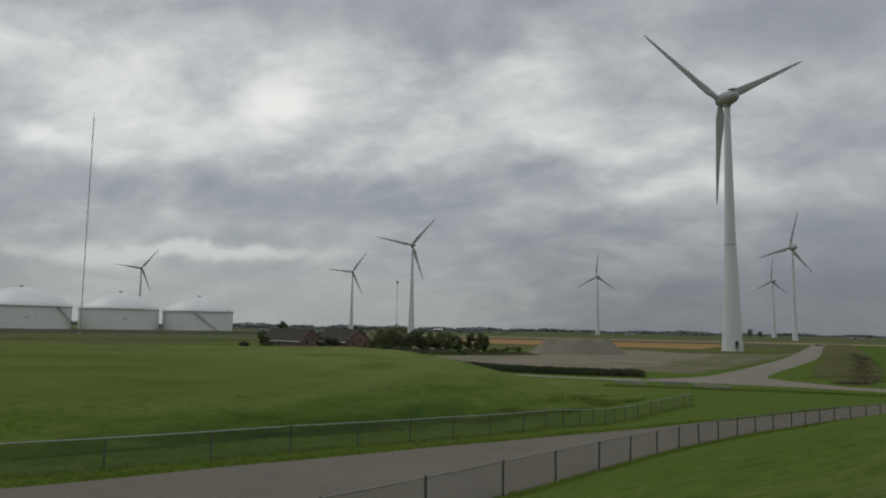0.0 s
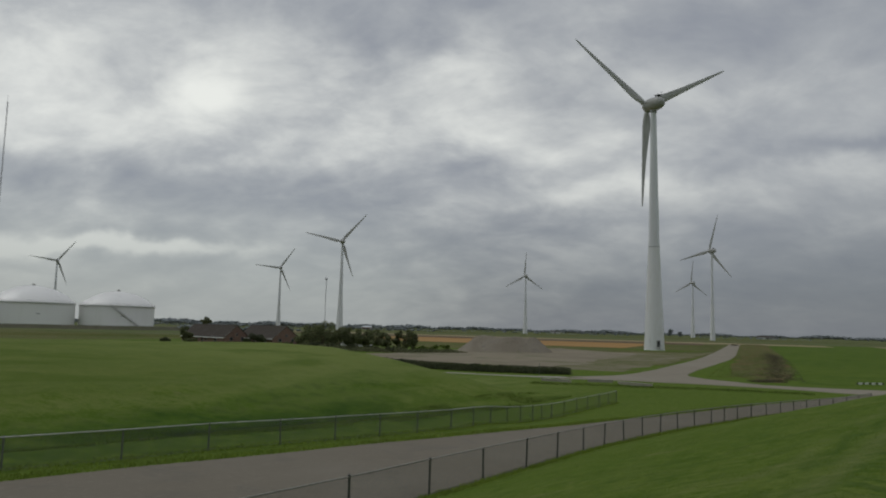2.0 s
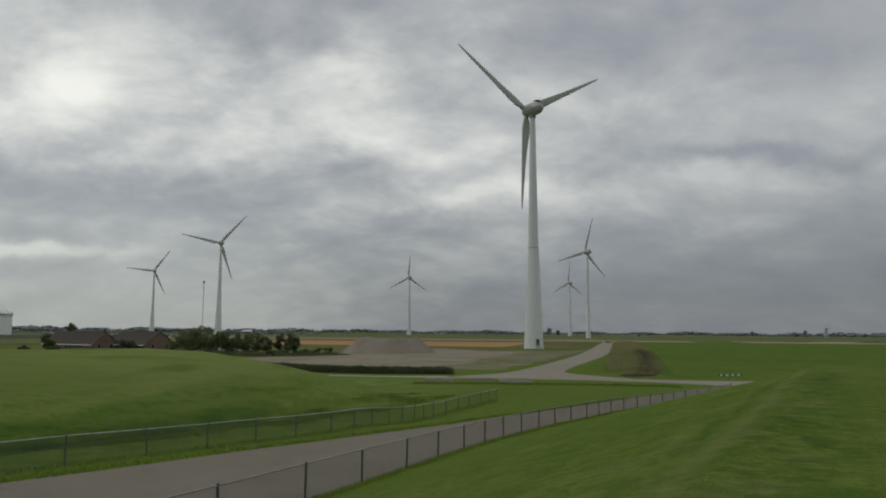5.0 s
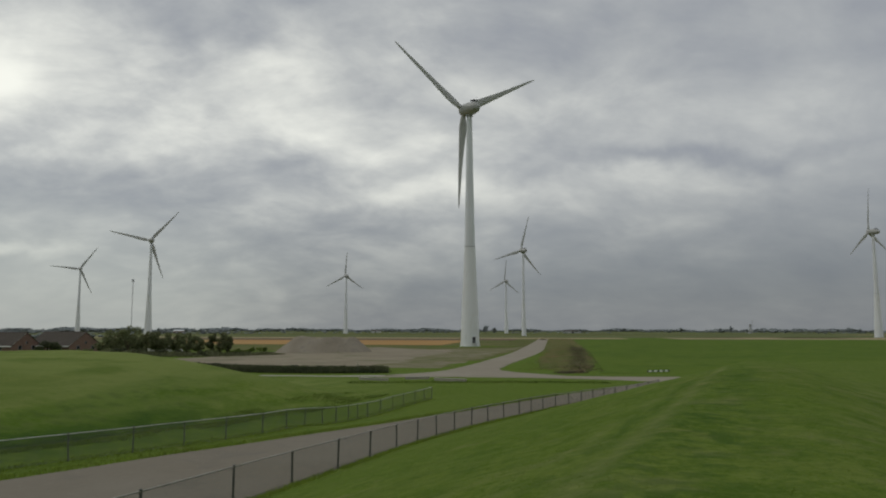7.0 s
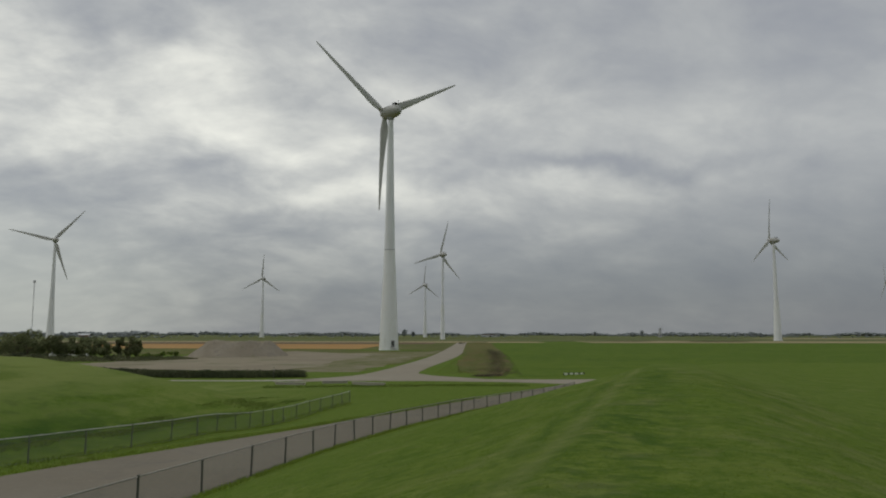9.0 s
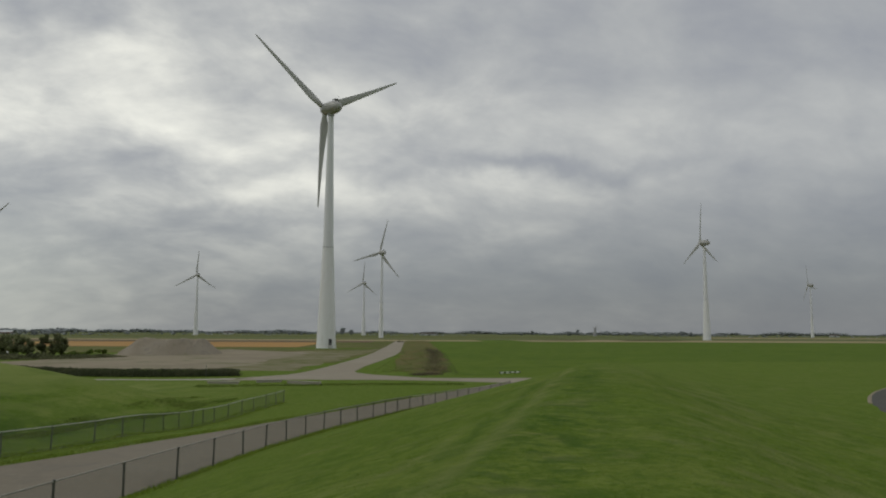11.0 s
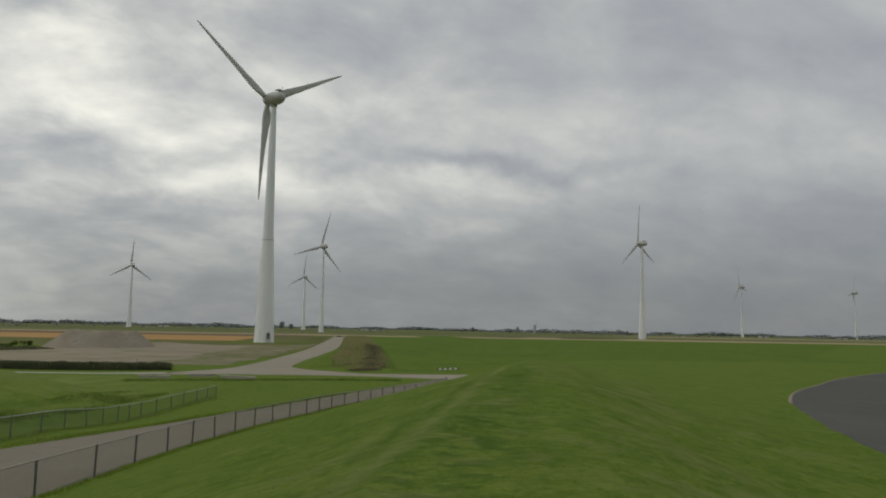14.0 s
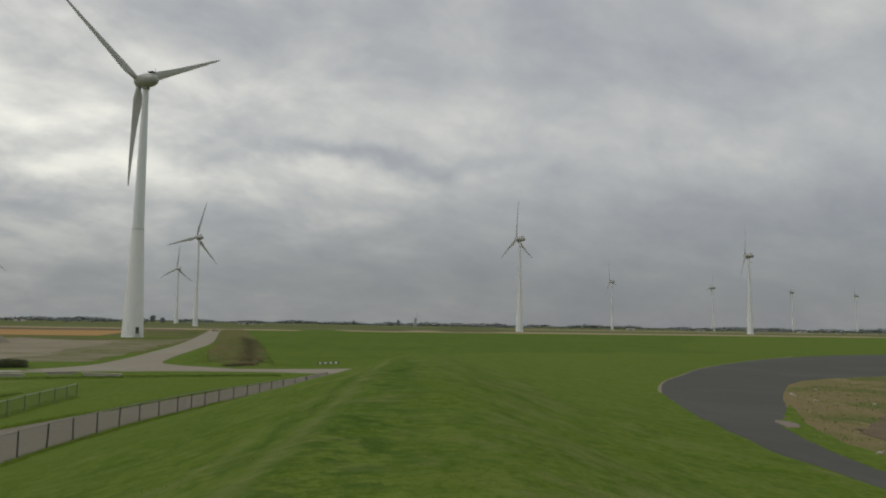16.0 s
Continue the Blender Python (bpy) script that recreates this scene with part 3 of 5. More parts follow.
def height(x, y):
    """Ground height at x, y (numpy arrays or numbers)."""
    x, y = np.asarray(x, float), np.asarray(y, float)
    s = x * 0.407 + y * 0.914
    road = np.clip(1.2 - (s - 22) * 0.03, 0.0, 1.6)
    road = road * (1 - step(np.hypot(x, y), 120, 300))
    u = (x - CREST[0]) * ALONG[0] + (y - CREST[1]) * ALONG[1]
    w = (x - CREST[0]) * ALONG[1] - (y - CREST[1]) * ALONG[0]
    r = np.hypot(x, y)
    berm = 2.0 * (1 - step(r, 200, 420)) * (1 - step(u, 110, 260))
    base = road + (berm - road) * step(w, 2.0, 9.0)
    fall = np.maximum(u - 26.0, 0.0)
    top = np.maximum(5.1 - 0.036 * fall * fall / (fall + 8.0), 0.0)
    left = top + np.minimum(w, 0.0) / (3.6 - 0.4 * step(u, 48, 84))
    # the landward side is an even slope, the seaward side runs out in a long hollow curve
    left = soft_max(left, base, 0.12)
    over = np.maximum(w - 2.0, 0.0)
    right = base + np.maximum(top - base, 0.0) * np.exp(-(over / 9.0) * (1 - np.exp(-over / 3.0)))
    z = np.where(w < 2.0, left, right)
    ms = (x - MOUND[0]) * MOUND_ALONG[0] + (y - MOUND[1]) * MOUND_ALONG[1]
    mo = -(x - MOUND[0]) * MOUND_ALONG[1] + (y - MOUND[1]) * MOUND_ALONG[0]
    past = np.maximum(ms - NOSE, 0.0)
    crest = np.interp(ms, (-60, 0, 15, NOSE), (5.75, 5.65, 5.15, 4.74))
    half = np.where(mo < 0, 29.0, 42.0)
    off = (np.abs(mo / half) ** 2.88 + (past / NOSE_LONG) ** 6.48) ** 0.3472
    mound = crest * np.maximum(np.cos(np.minimum(off, 1.0) * math.pi / 2), 0.0) ** 1.15
    ditch = 0.5 * np.exp(-((mo + 28.6) / 1.4) ** 2) * (1 - step(ms, 25, 50)) * (r < 140)
    z = np.where(mo > -29, soft_max(mound, z, 0.25), z) - ditch
    # a slight dip where the left fence runs on to the ditch
    z = z - 0.35 * step(y, 50, 57) * np.exp(-((x + 0.75 - (y - 52.8) * 0.477) / 3.0) ** 2) * (1 - step(y, 82, 95))
    wob = 0.05 * np.sin(x * 0.9 + 1.3 * np.sin(y * 0.37)) * np.sin(y * 0.7 + np.sin(x * 0.41)) + 0.08 * np.sin(x * 0.23 + y * 0.11) * np.sin(y * 0.19 - x * 0.07)
    return z + wob * step(z, 1.3, 3.0)


def bank_rise(x, y):
    """How far the bank beside the branch road stands above the ground: a long rise with a steep far side."""
    lo, hi = np.interp(y, BANK_Y, BANK_LEFT), np.interp(y, BANK_Y, BANK_RIGHT)
    f = (x - lo) / (hi - lo)
    return 0.26 * step(f, 0.25, 0.75) * (1 - step(f, 0.82, 1.0)) * step(y, 114, 135) * (1 - step(y, 300, 460))


def z_at(x, y):
    return float(height(x, y))


def ground_sheet():
    rings = np.concatenate([[0.0], np.geomspace(0.6, 4900.0, 380)])
    na = 480
    ang = np.linspace(0, 2 * math.pi, na, endpoint=False)
    xs = (rings[1:, None] * np.cos(ang)).ravel()
    ys = (rings[1:, None] * np.sin(ang)).ravel()
    zs = height(xs, ys)
    verts = [(0.0, 0.0, z_at(0, 0))] + list(zip(xs.tolist(), ys.tolist(), zs.tolist()))
    faces = [(0, 1 + k, 1 + (k + 1) % na) for k in range(na)]
    for i in range(len(rings) - 2):
        a, b = 1 + i * na, 1 + (i + 1) * na
        faces += [(a + k, b + k, b + (k + 1) % na, a + (k + 1) % na) for k in range(na)]
    return raw_mesh("ground", verts, faces, MAT["grass"], True)


def line_points(line, n):
    """n points spread evenly along a polyline, rounded at its corners."""
    p = np.array(line, float)
    for _ in range(2):
        q = [p[0]]
        for a, b in zip(p, p[1:]):
            q += [a * 0.75 + b * 0.25, a * 0.25 + b * 0.75]
        p = np.array(q + [p[-1]])
    d = np.concatenate([[0], np.cumsum(np.hypot(*np.diff(p, axis=0).T))])
    t = np.linspace(0, d[-1], n)
    return np.stack([np.interp(t, d, p[:, 0]), np.interp(t, d, p[:, 1])], -1)


def strip(name, left, right, mat, lift=0.05, nu=60, nv=8, wander=0.0, skirt=0.15, rise=None):
    """A sheet laid on the ground between two edges, with a small turned-down rim."""
    a, b = line_points(left, nu), line_points(right, nu)
    rng = np.random.RandomState(len(name) * 7 + nu)
    if wander:
        for e in (a, b):
            k = rng.normal(size=e.shape)
            k = (k + np.roll(k, 1, 0) + np.roll(k, -1, 0)) / 3
            e += k * wander
    f = np.linspace(0, 1, nv)[None, :, None]
    g = a[:, None] * (1 - f) + b[:, None] * f
    z = height(g[..., 0], g[..., 1]) + lift + (0 if rise is None else rise(g[..., 0], g[..., 1]))
    verts = np.concatenate([g, z[..., None]], -1).reshape(-1, 3).tolist()
    faces = [(i * nv + j, i * nv + j + 1, (i + 1) * nv + j + 1, (i + 1) * nv + j) for i in range(nu - 1) for j in range(nv - 1)]
    rim = [i * nv for i in range(nu)] + [(nu - 1) * nv + j for j in range(1, nv)] + [i * nv + nv - 1 for i in range(nu - 2, -1, -1)] + [j for j in range(nv - 2, 0, -1)]
    at = len(verts)
    p = np.array([verts[i] for i in rim])
    way = np.roll(p, -1, 0) - np.roll(p, 1, 0)
    out = np.stack([way[:, 1], -way[:, 0]], -1) / (np.hypot(way[:, 0], way[:, 1])[:, None] + 1e-9)
    turn = np.sum(p[:, 0] * np.roll(p[:, 1], -1) - p[:, 1] * np.roll(p[:, 0], -1))
    q = p[:, :2] + out * (skirt if turn > 0 else -skirt)
    verts += np.concatenate([q, (height(q[:, 0], q[:, 1]) - 0.05)[:, None]], -1).tolist()
    m = len(rim)
    faces += [(rim[k], at + k, at + (k + 1) % m, rim[(k + 1) % m]) for k in range(m)]
    return raw_mesh(name, verts, faces, mat, False)


ground = tagged(ground_sheet(), "short green meadow grass over dikes and flat polder", "ground", kind="structure")

ROAD_LEFT = [(-60, -26), (-34, 2), (-24, 14.5), (-18.5, 21.3), (-16.3, 24.1), (-13.9, 28.0), (-10.4, 32.5), (-6.6, 38.0), (-1.4, 44.8), (5.0, 53.2), (9.4, 59.8), (14.4, 65.5), (25.1, 77.0), (36.0, 87.4), (41.0, 93.0)]
# fence posts, one by one where they stand apart in the view, then at even steps
FENCE_RIGHT = [(-19.5, -7.3), (-17.2, -3.2), (-14.9, 0.9), (-12.7, 5.0), (-10.6, 9.1), (-8.5, 13.3), (-6.5, 17.4), (-4.55, 21.43), (-2.62, 25.53), (-0.88, 29.05), (0.9, 32.85), (2.47, 36.15),
               (4.05, 39.4), (5.5, 42.3), (6.98, 44.95), (8.6, 48.0), (10.3, 50.9), (12.05, 53.7), (13.9, 56.5), (15.9, 59.5), (17.5, 61.7), (19.1, 63.65),
               (20.83, 65.6), (22.7, 67.5), (24.62, 69.6), (26.55, 71.65), (28.5, 73.8), (30.5, 75.8), (32.66, 77.9), (34.88, 80.1), (37.0, 82.05), (39.2, 84.2)]
FENCE_LEFT = [(-28.2, 11.5), (-25.6, 15.1), (-23.0, 18.7), (-20.4, 22.3), (-17.8, 25.85), (-15.2, 29.4), (-13.1, 33.15), (-10.75, 36.3), (-8.65, 39.0), (-6.72, 41.6), (-4.93, 44.2), (-3.14, 47.0), (-1.84, 49.8),
              (-0.75, 52.8), (0.45, 55.6), (1.45, 57.3), (2.4, 58.8), (3.2, 60.3), (4.1, 62.2), (5.36, 65.4), (6.75, 68.6), (8.0, 71.2), (9.44, 74.05), (10.7, 76.6), (11.82, 79.0)]
ROAD_RIGHT = [(x - 0.1, y + 0.1) for x, y in FENCE_RIGHT]
tagged(strip("road", ROAD_LEFT, ROAD_RIGHT + [(43.0, 90.0), (47.0, 96.5)], MAT["road"], 0.05, 150, 14, 0.05), "worn brownish grey asphalt road between chain-link fences", "road", kind="structure")
tagged(strip("cross_road", [(15.0, 114.0), (22.0, 114.0), (28.5, 112.3), (33.5, 109.3), (40.5, 106.0), (49.0, 104.0), (56.0, 103.2)],
             [(8.0, 109.2), (16.0, 108.4), (22.0, 107.9), (27.5, 106.7), (32.8, 104.2), (38.5, 101.0), (42.0, 97.0), (46.5, 94.2), (53.0, 97.0)], MAT["pale_road"], 0.07, 70, 8, 0.06), "pale grey asphalt road crossing the polder", "road", kind="structure")
tagged(strip("branch_road", [(10.0, 113.0), (18.8, 119.4), (25.0, 133.4), (34.1, 156.6), (55.2, 213.3), (87.1, 311.1), (141.7, 482.3), (166, 560)],
             [(36.0, 108.5), (29.1, 122.0), (31.5, 131.0), (39.3, 152.0), (53.2, 187.4), (69.9, 231.9), (95.8, 314.1), (150.0, 486.9), (174, 562)], MAT["pale_road"], 0.09, 90, 6, 0.08), "pale brownish road running off past a turbine", "road", kind="structure")
tagged(strip("farm_track", [(10.0, 113.0), (2.4, 112.4), (-4.2, 114.6), (-11.1, 116.6), (-24, 126), (-40, 150)], [(9.4, 110.5), (2.37, 111.3), (-4.18, 113.8), (-11.2, 115.8), (-24.3, 125.2), (-40.6, 149.4)], MAT["track"], 0.08, 40, 4, 0.05), "narrow pale concrete farm track in the grass", "track", kind="structure")
tagged(strip("gravel_yard", [(-42, 176), (-29, 186), (-20, 208), (-11, 243), (17.9, 290), (52, 318), (86, 322)], [(-26, 160), (-14, 150), (-1, 142.5), (12, 136), (24, 150), (45, 200), (84, 300)], MAT["gravel"], 0.05, 60, 12, 1.6), "levelled grey gravel yard with grassy patches", "yard", kind="structure")
tagged(strip("turbine_verge", [(22, 292), (48, 316), (84, 330), (128, 470)], [(38, 255), (60, 262), (76, 272), (122, 440)], MAT["heath"], 0.10, 40, 8, 2.6), "rough dry grass round the turbine's foot", "grass", kind="structure")
tagged(strip("turbine_lawn", [(44.0, 299.5), (50, 307), (60, 310), (72, 307), (82, 300.5)], [(44.2, 298.0), (50, 290), (60, 287), (72, 290), (82, 299.0)], MAT["grass"], 0.14, 30, 8, 0.8), "greener grass round the tower's foot", "grass", kind="structure")
tagged(strip("bank", [(40.0, 118.5), (39.5, 128), (44.0, 148), (54.0, 180), (75, 243), (97, 314), (150.5, 486), (175, 560)], [(41.5, 114.5), (45.5, 124), (53.3, 144), (65.3, 179), (86.5, 243), (120, 345), (166, 487), (190, 560)], MAT["bank"], 0.10, 110, 18, 1.3, 0.6, bank_rise), "rough dry grass bank beside the road", "grass", kind="structure")
tagged(strip("green_field", [(43.5, 114.5), (46.7, 124), (54.5, 144), (66.5, 179), (88, 243), (122, 345), (168, 487), (190, 545)], [(150, 105), (190, 160), (260, 215), (330, 262), (390, 315), (560, 420), (650, 455)], MAT["crop"], 0.05, 110, 60, 0.5, 0.8), "even bright green crop field", "field", kind="structure")

# far fields, in bands across the view
G, GL = (0.292, 0.956), (-0.956, 0.292)


def band(d0, d1, l0, l1, key, lift, label, skew=0.0, name="field"):
    def at(d, l):
        return (G[0] * d + GL[0] * l, G[1] * d + GL[1] * l)
    a = [at(d1 + skew * l, l) for l in np.linspace(l0, l1, 9)]
    b = [at(d0 + skew * l, l) for l in np.linspace(l0, l1, 9)]
    return tagged(strip(name, a, b, MAT[key], lift, 30, 6, 0.4), label, "field", "polder fields", "structure")


band(640, 4300, -3600, 3600, "olive", 0.02, "hazy olive pastures reaching the horizon")
band(60, 310, 200, 620, "heath", 0.018, "dull rough pasture behind the mound")
band(236, 330, -26, 214, "heath", 0.02, "rough olive grassland behind the yard", 0.05)
band(326, 560, -75, 46, "heath", 0.015, "rough dry grassland behind the turbine")
band(330, 470, 45, 210, "stubble", 0.09, "orange-brown ripe grain field", 0.05)
band(480, 560, 20, 330, "earth", 0.10, "brown ploughed earth strip", 0.04)
band(565, 640, -60, 420, "straw", 0.10, "pale straw-coloured stubble strip", 0.02)
band(300, 480, 215, 420, "olive", 0.08, "olive green pasture behind the farm")
band(650, 900, -250, 520, "olive", 0.12, "olive green pasture")
band(905, 1100, -200, 700, "heath", 0.14, "dull brownish pasture")
band(1120, 1500, -400, 900, "olive", 0.16, "hazy olive pasture")
band(560, 690, -700, -95, "straw", 0.12, "pale straw-coloured harvested field", -0.05)
band(695, 1000, -900, -260, "olive", 0.14, "olive green pasture")
band(1010, 1200, -1200, -420, "straw", 0.15, "pale harvested field")
band(1210, 1700, -1600, -420, "olive", 0.17, "hazy olive pasture")
band(520, 590, -1500, -705, "straw", 0.13, "pale harvested strip", 0.08)
band(600, 1000, -1700, -905, "olive", 0.15, "olive green pasture")

# the asphalt loop on the berm and the dry island that it goes round
LOOP_OUT = [(16, -10), (20.9, 11.5), (22.4, 14.9), (24.9, 18.7), (34.1, 28.5), (37.9, 32.6), (43.55, 38.2), (49.9, 43.55), (57.4, 48.9), (83.5, 65.1), (128.7, 82.0), (187.7, 95.5), (270, 104)]
LOOP_IN = [(18.5, -10), (23.4, 12.7), (24.9, 14.7), (28.1, 18.1), (33.9, 22.9), (38.5, 25.4), (43.1, 28.4), (48.8, 32.4), (57.3, 37.6), (64.5, 41.8), (72.5, 44.3), (85.5, 44.2), (250, 48)]
tagged(strip("asphalt_loop", LOOP_OUT, LOOP_IN, MAT["asphalt"], 0.05, 130, 14, 0.04), "dark grey asphalt loop road on the berm", "road", kind="structure")
tagged(strip("dry_island", [(x + 0.02, y) for x, y in LOOP_IN[1:]], [(40, -6), (44, -2), (48, 3), (54, 6), (60, 9), (70, 12), (84, 14), (100, 16), (112, 18), (124, 20), (136, 22), (148, 24), (250, 30)], MAT["dry"], 0.035, 70, 20, 0.05), "dry yellowish tussock ground inside the loop", "ground", kind="structure")
tagged(strip("mud_patch", [(34.2, 19.4), (37.5, 20.6), (41, 21.9), (45, 23)], [(31, 15.5), (35, 16.6), (39, 17.8), (44, 19)], MAT["mud"], 0.09, 24, 8, 0.5), "bare brown muddy patch in dry grass", "mud", kind="structure")
tagged(strip("paved_corner", [(31.7, 21.0), (33.1, 22.35), (34.3, 23.3)], [(32.6, 21.0), (34.1, 22.0), (34.9, 23.0)], MAT["brickpave"], 0.11, 14, 4, 0.03), "small worn reddish paved corner beside asphalt", "paving", kind="structure")
tagged(strip("road_verge", [(24, 160), (36, 186), (48, 212), (66, 262), (84, 312), (130, 470)], [(34.5, 163), (44, 190), (54.5, 214), (71, 263), (86.5, 311), (140, 481)], MAT["heath"], 0.075, 40, 5, 0.5), "rough olive verge between yard and road", "grass", kind="structure")

tagged(strip("island_verge", [(23.45, 12.75), (24.95, 14.75), (28.1, 18.1), (33.9, 22.9), (38.5, 25.4), (43.0, 28.3)], [(24.9, 11.8), (26.5, 14.0), (29.5, 17.4), (35.0, 22.2), (39.0, 25.0), (43.1, 28.2)], MAT["grass"], 0.085, 50, 6, 0.12), "green grass rim inside the asphalt loop", "grass", kind="structure")
tagged(strip("sandy_edge", [(x - 0.14 * b, y + 0.14 * a) for x, y, a, b in ((42.3, 37.05, 0.74, 0.68), (45.9, 40.25, 0.76, 0.65), (49.9, 43.55, 0.8, 0.6), (57.4, 48.9, 0.84, 0.55), (83.5, 65.1, 0.9, 0.42), (128.7, 82.0, 0.95, 0.3))],
             [(42.3, 37.05), (45.9, 40.25), (49.9, 43.55), (57.4, 48.9), (83.5, 65.1), (128.7, 82.0)], MAT["gravel"], 0.055, 60, 3, 0.05), "dusty sandy rim along the asphalt", "verge", kind="structure")

tagged(strip("yard_verge", [(9, 138), (15, 152), (26, 184), (40, 226), (52, 262), (62, 288)], [(20, 131.5), (26.5, 145), (36, 172), (47, 200), (64, 245), (80, 292)], MAT["weedy_gravel"], 0.085, 60, 8, 2.4, 0.6), "weedy gravel verge between yard and road", "verge", kind="structure")

# ---- wind turbines ----
WIND_AZ = 24.0  # the rotors face away, to this bearing
HUB = 97.3


def blade_mesh(length=41.0):
    """One blade along +z: a round root that widens to a broad twisted aerofoil and tapers to the tip."""
    rows = [(1.6, 1.0, 1.00, 0), (2.6, 1.0, 1.00, 0), (4.0, 1.35, 0.75, 16), (6.0, 1.75, 0.42, 15), (8.5, 1.72, 0.32, 12), (12, 1.48, 0.26, 9), (17, 1.18, 0.22, 6),
            (23, 0.92, 0.19, 4), (29, 0.70, 0.17, 2), (34, 0.50, 0.15, 1), (37.5, 0.34, 0.13, 0), (38.7, 0.20, 0.12, 0), (39.0, 0.05, 0.1, 0)]
    seg = 14
    b = bmesh.new()
    rings = []
    for z, half, thick, twist in rows:
        ring = []
        for k in range(seg):
            a = 2 * math.pi * k / seg
            cx, cy = math.cos(a), math.sin(a)
            x = half * cx - (half - 1.0) * 0.35 * (half > 1.0)
            y = half * thick * cy * (1.0 if half <= 1.0 and thick == 1.0 else (0.55 + 0.45 * cx) ** 0.6 + 0.1)
            t = radians(twist)
            ring.append(b.verts.new((x * math.cos(t) - y * math.sin(t), x * math.sin(t) + y * math.cos(t) - 0.0009 * z * z, z * length / 39.0)))
        rings.append(ring)
    for lo, hi in zip(rings, rings[1:]):
        for k in range(seg):
            j = (k + 1) % seg
            b.faces.new((lo[k], lo[j], hi[j], hi[k]))
    b.faces.new(rings[0][::-1])
    b.faces.new(rings[-1])
    return b


def turbine(x, y, phase, label, near=False, slim=1.0, base=0.0):
    """A gearless turbine: tapered tower with a joint ring, egg-shaped nacelle, spinner and three blades."""
    t = thing("wind_turbine", pose(x, y, base), label, "wind turbine", "wind turbines")
    seg = 48 if near else 20
    zr, r0, rr, rt = 40.0, 3.85 * slim, 2.15 * slim, 1.05
    foot = [(r0 + 0.25, -0.4), (r0 + 0.25, 0.25), (r0, 0.35)]
    lower = foot + [(r0 + (rr - r0) * k / 10.0, 0.35 + (zr - 0.35) * k / 10.0) for k in range(1, 11)]
    part("tower_base", lathe(bmesh.new(), lower, seg), MAT["concrete_tower"], t, "pale concrete lower tower", True)
    upper = [(rr - 0.06 + (rt - rr + 0.06) * k / 6.0, zr + 0.25 + (HUB - 3.0 - zr) * k / 6.0) for k in range(7)]
    part("tower_shaft", lathe(bmesh.new(), upper, seg), MAT["tower"], t, smooth=True)
    part("joint_ring", lathe(bmesh.new(), [(rr - 0.3, zr - 0.02), (rr + 0.12, zr), (rr + 0.12, zr + 0.24), (rr - 0.3, zr + 0.26)], seg), MAT["joint"], t, "grey steel joint ring")
    if near:
        for k in range(1, 10):
            z = 0.35 + (zr - 0.35) * k / 10.0
            r = r0 + (rr - r0) * k / 10.0
            part("segment_joint", lathe(bmesh.new(), [(r - 0.1, z - 0.03), (r + 0.012, z - 0.02), (r + 0.012, z + 0.02), (r - 0.1, z + 0.03)], seg), MAT["concrete_tower"], t)
    yaw = WIND_AZ
    head = pose(0, 0, HUB, 0, 0, yaw) @ pose(0, 0, 0, 4, 0, 0)  # local +y points upwind
    # nacelle egg along y, from the tail to the generator
    egg = [(0.05, -6.2), (0.9, -6.0), (1.6, -5.4), (2.15, -4.3), (2.5, -2.8), (2.68, -1.0), (2.7, 0.6), (2.62, 1.5)]
    ax = head @ pose(0, 0, 0, -90, 0, 0)
    part("nacelle", lathe(bmesh.new(), egg, seg, True, ax), MAT["nacelle"], t, "egg-shaped grey nacelle", True)
    spin = [(2.58, 1.6), (2.6, 2.3), (2.45, 3.6), (2.05, 4.9), (1.35, 5.9), (0.6, 6.4), (0.05, 6.5)]
    part("spinner", lathe(bmesh.new(), spin, seg, True, ax), MAT["nacelle"], t, "rounded grey spinner", True)
    part("yaw_collar", lathe(bmesh.new(), [(rt + 0.02, HUB - 3.6), (rt + 0.3, HUB - 3.2), (rt + 0.35, HUB - 2.0)], seg), MAT["joint"], t)
    vent = bmesh.new()
    box(vent, 1.9, 2.6, 0.22, head @ pose(0, -2.9, 2.95))
    for sx in (-0.7, 0.7):
        for sy in (-0.9, 0.9):
            box(vent, 0.12, 0.12, 0.75, head @ pose(sx, -2.9 + sy, 2.3))
    part("cooling_vent", vent, MAT["dark"], t, "dark cooling vent on top")
    if near:
        wm = bmesh.new()
        bar(wm, head @ Vector((0.4, -4.4, 2.0)), head @ Vector((0.4, -4.4, 4.2)), 0.05)
        bar(wm, head @ Vector((0.0, -4.4, 4.1)), head @ Vector((0.8, -4.4, 4.1)), 0.04)
        part("wind_vane", wm, MAT["dark"], t)
    hubm = head @ pose(0, 4.2, 0)
    for k in range(3):
        bl = part("blade", blade_mesh(), MAT["rotor"], t, smooth=True)
        # seen from behind, phase runs clockwise from straight up
        bl.matrix_local = hubm @ pose(0, 0, 0, 0, phase + 120 * k, 0)
    if near:
        az = math.atan2(-y, -x) + 0.42
        d = pose(0, 0, 0, 0, 0, math.degrees(az))
        door = part("door", box(bmesh.new(), 0.16, 1.15, 2.3, d @ pose(r0 - 0.05, 0, 1.5), 0.04), MAT["dark"], t, "dark steel access door")
        fr = bmesh.new()
        box(fr, 0.12, 0.16, 2.6, d @ pose(r0 - 0.03, -0.66, 1.4))
        box(fr, 0.12, 0.16, 2.6, d @ pose(r0 - 0.03, 0.66, 1.4))
        box(fr, 0.12, 1.48, 0.16, d @ pose(r0 - 0.03, 0, 3.85))
        part("door_frame", fr, MAT["galv"], t)
        stair = bmesh.new()
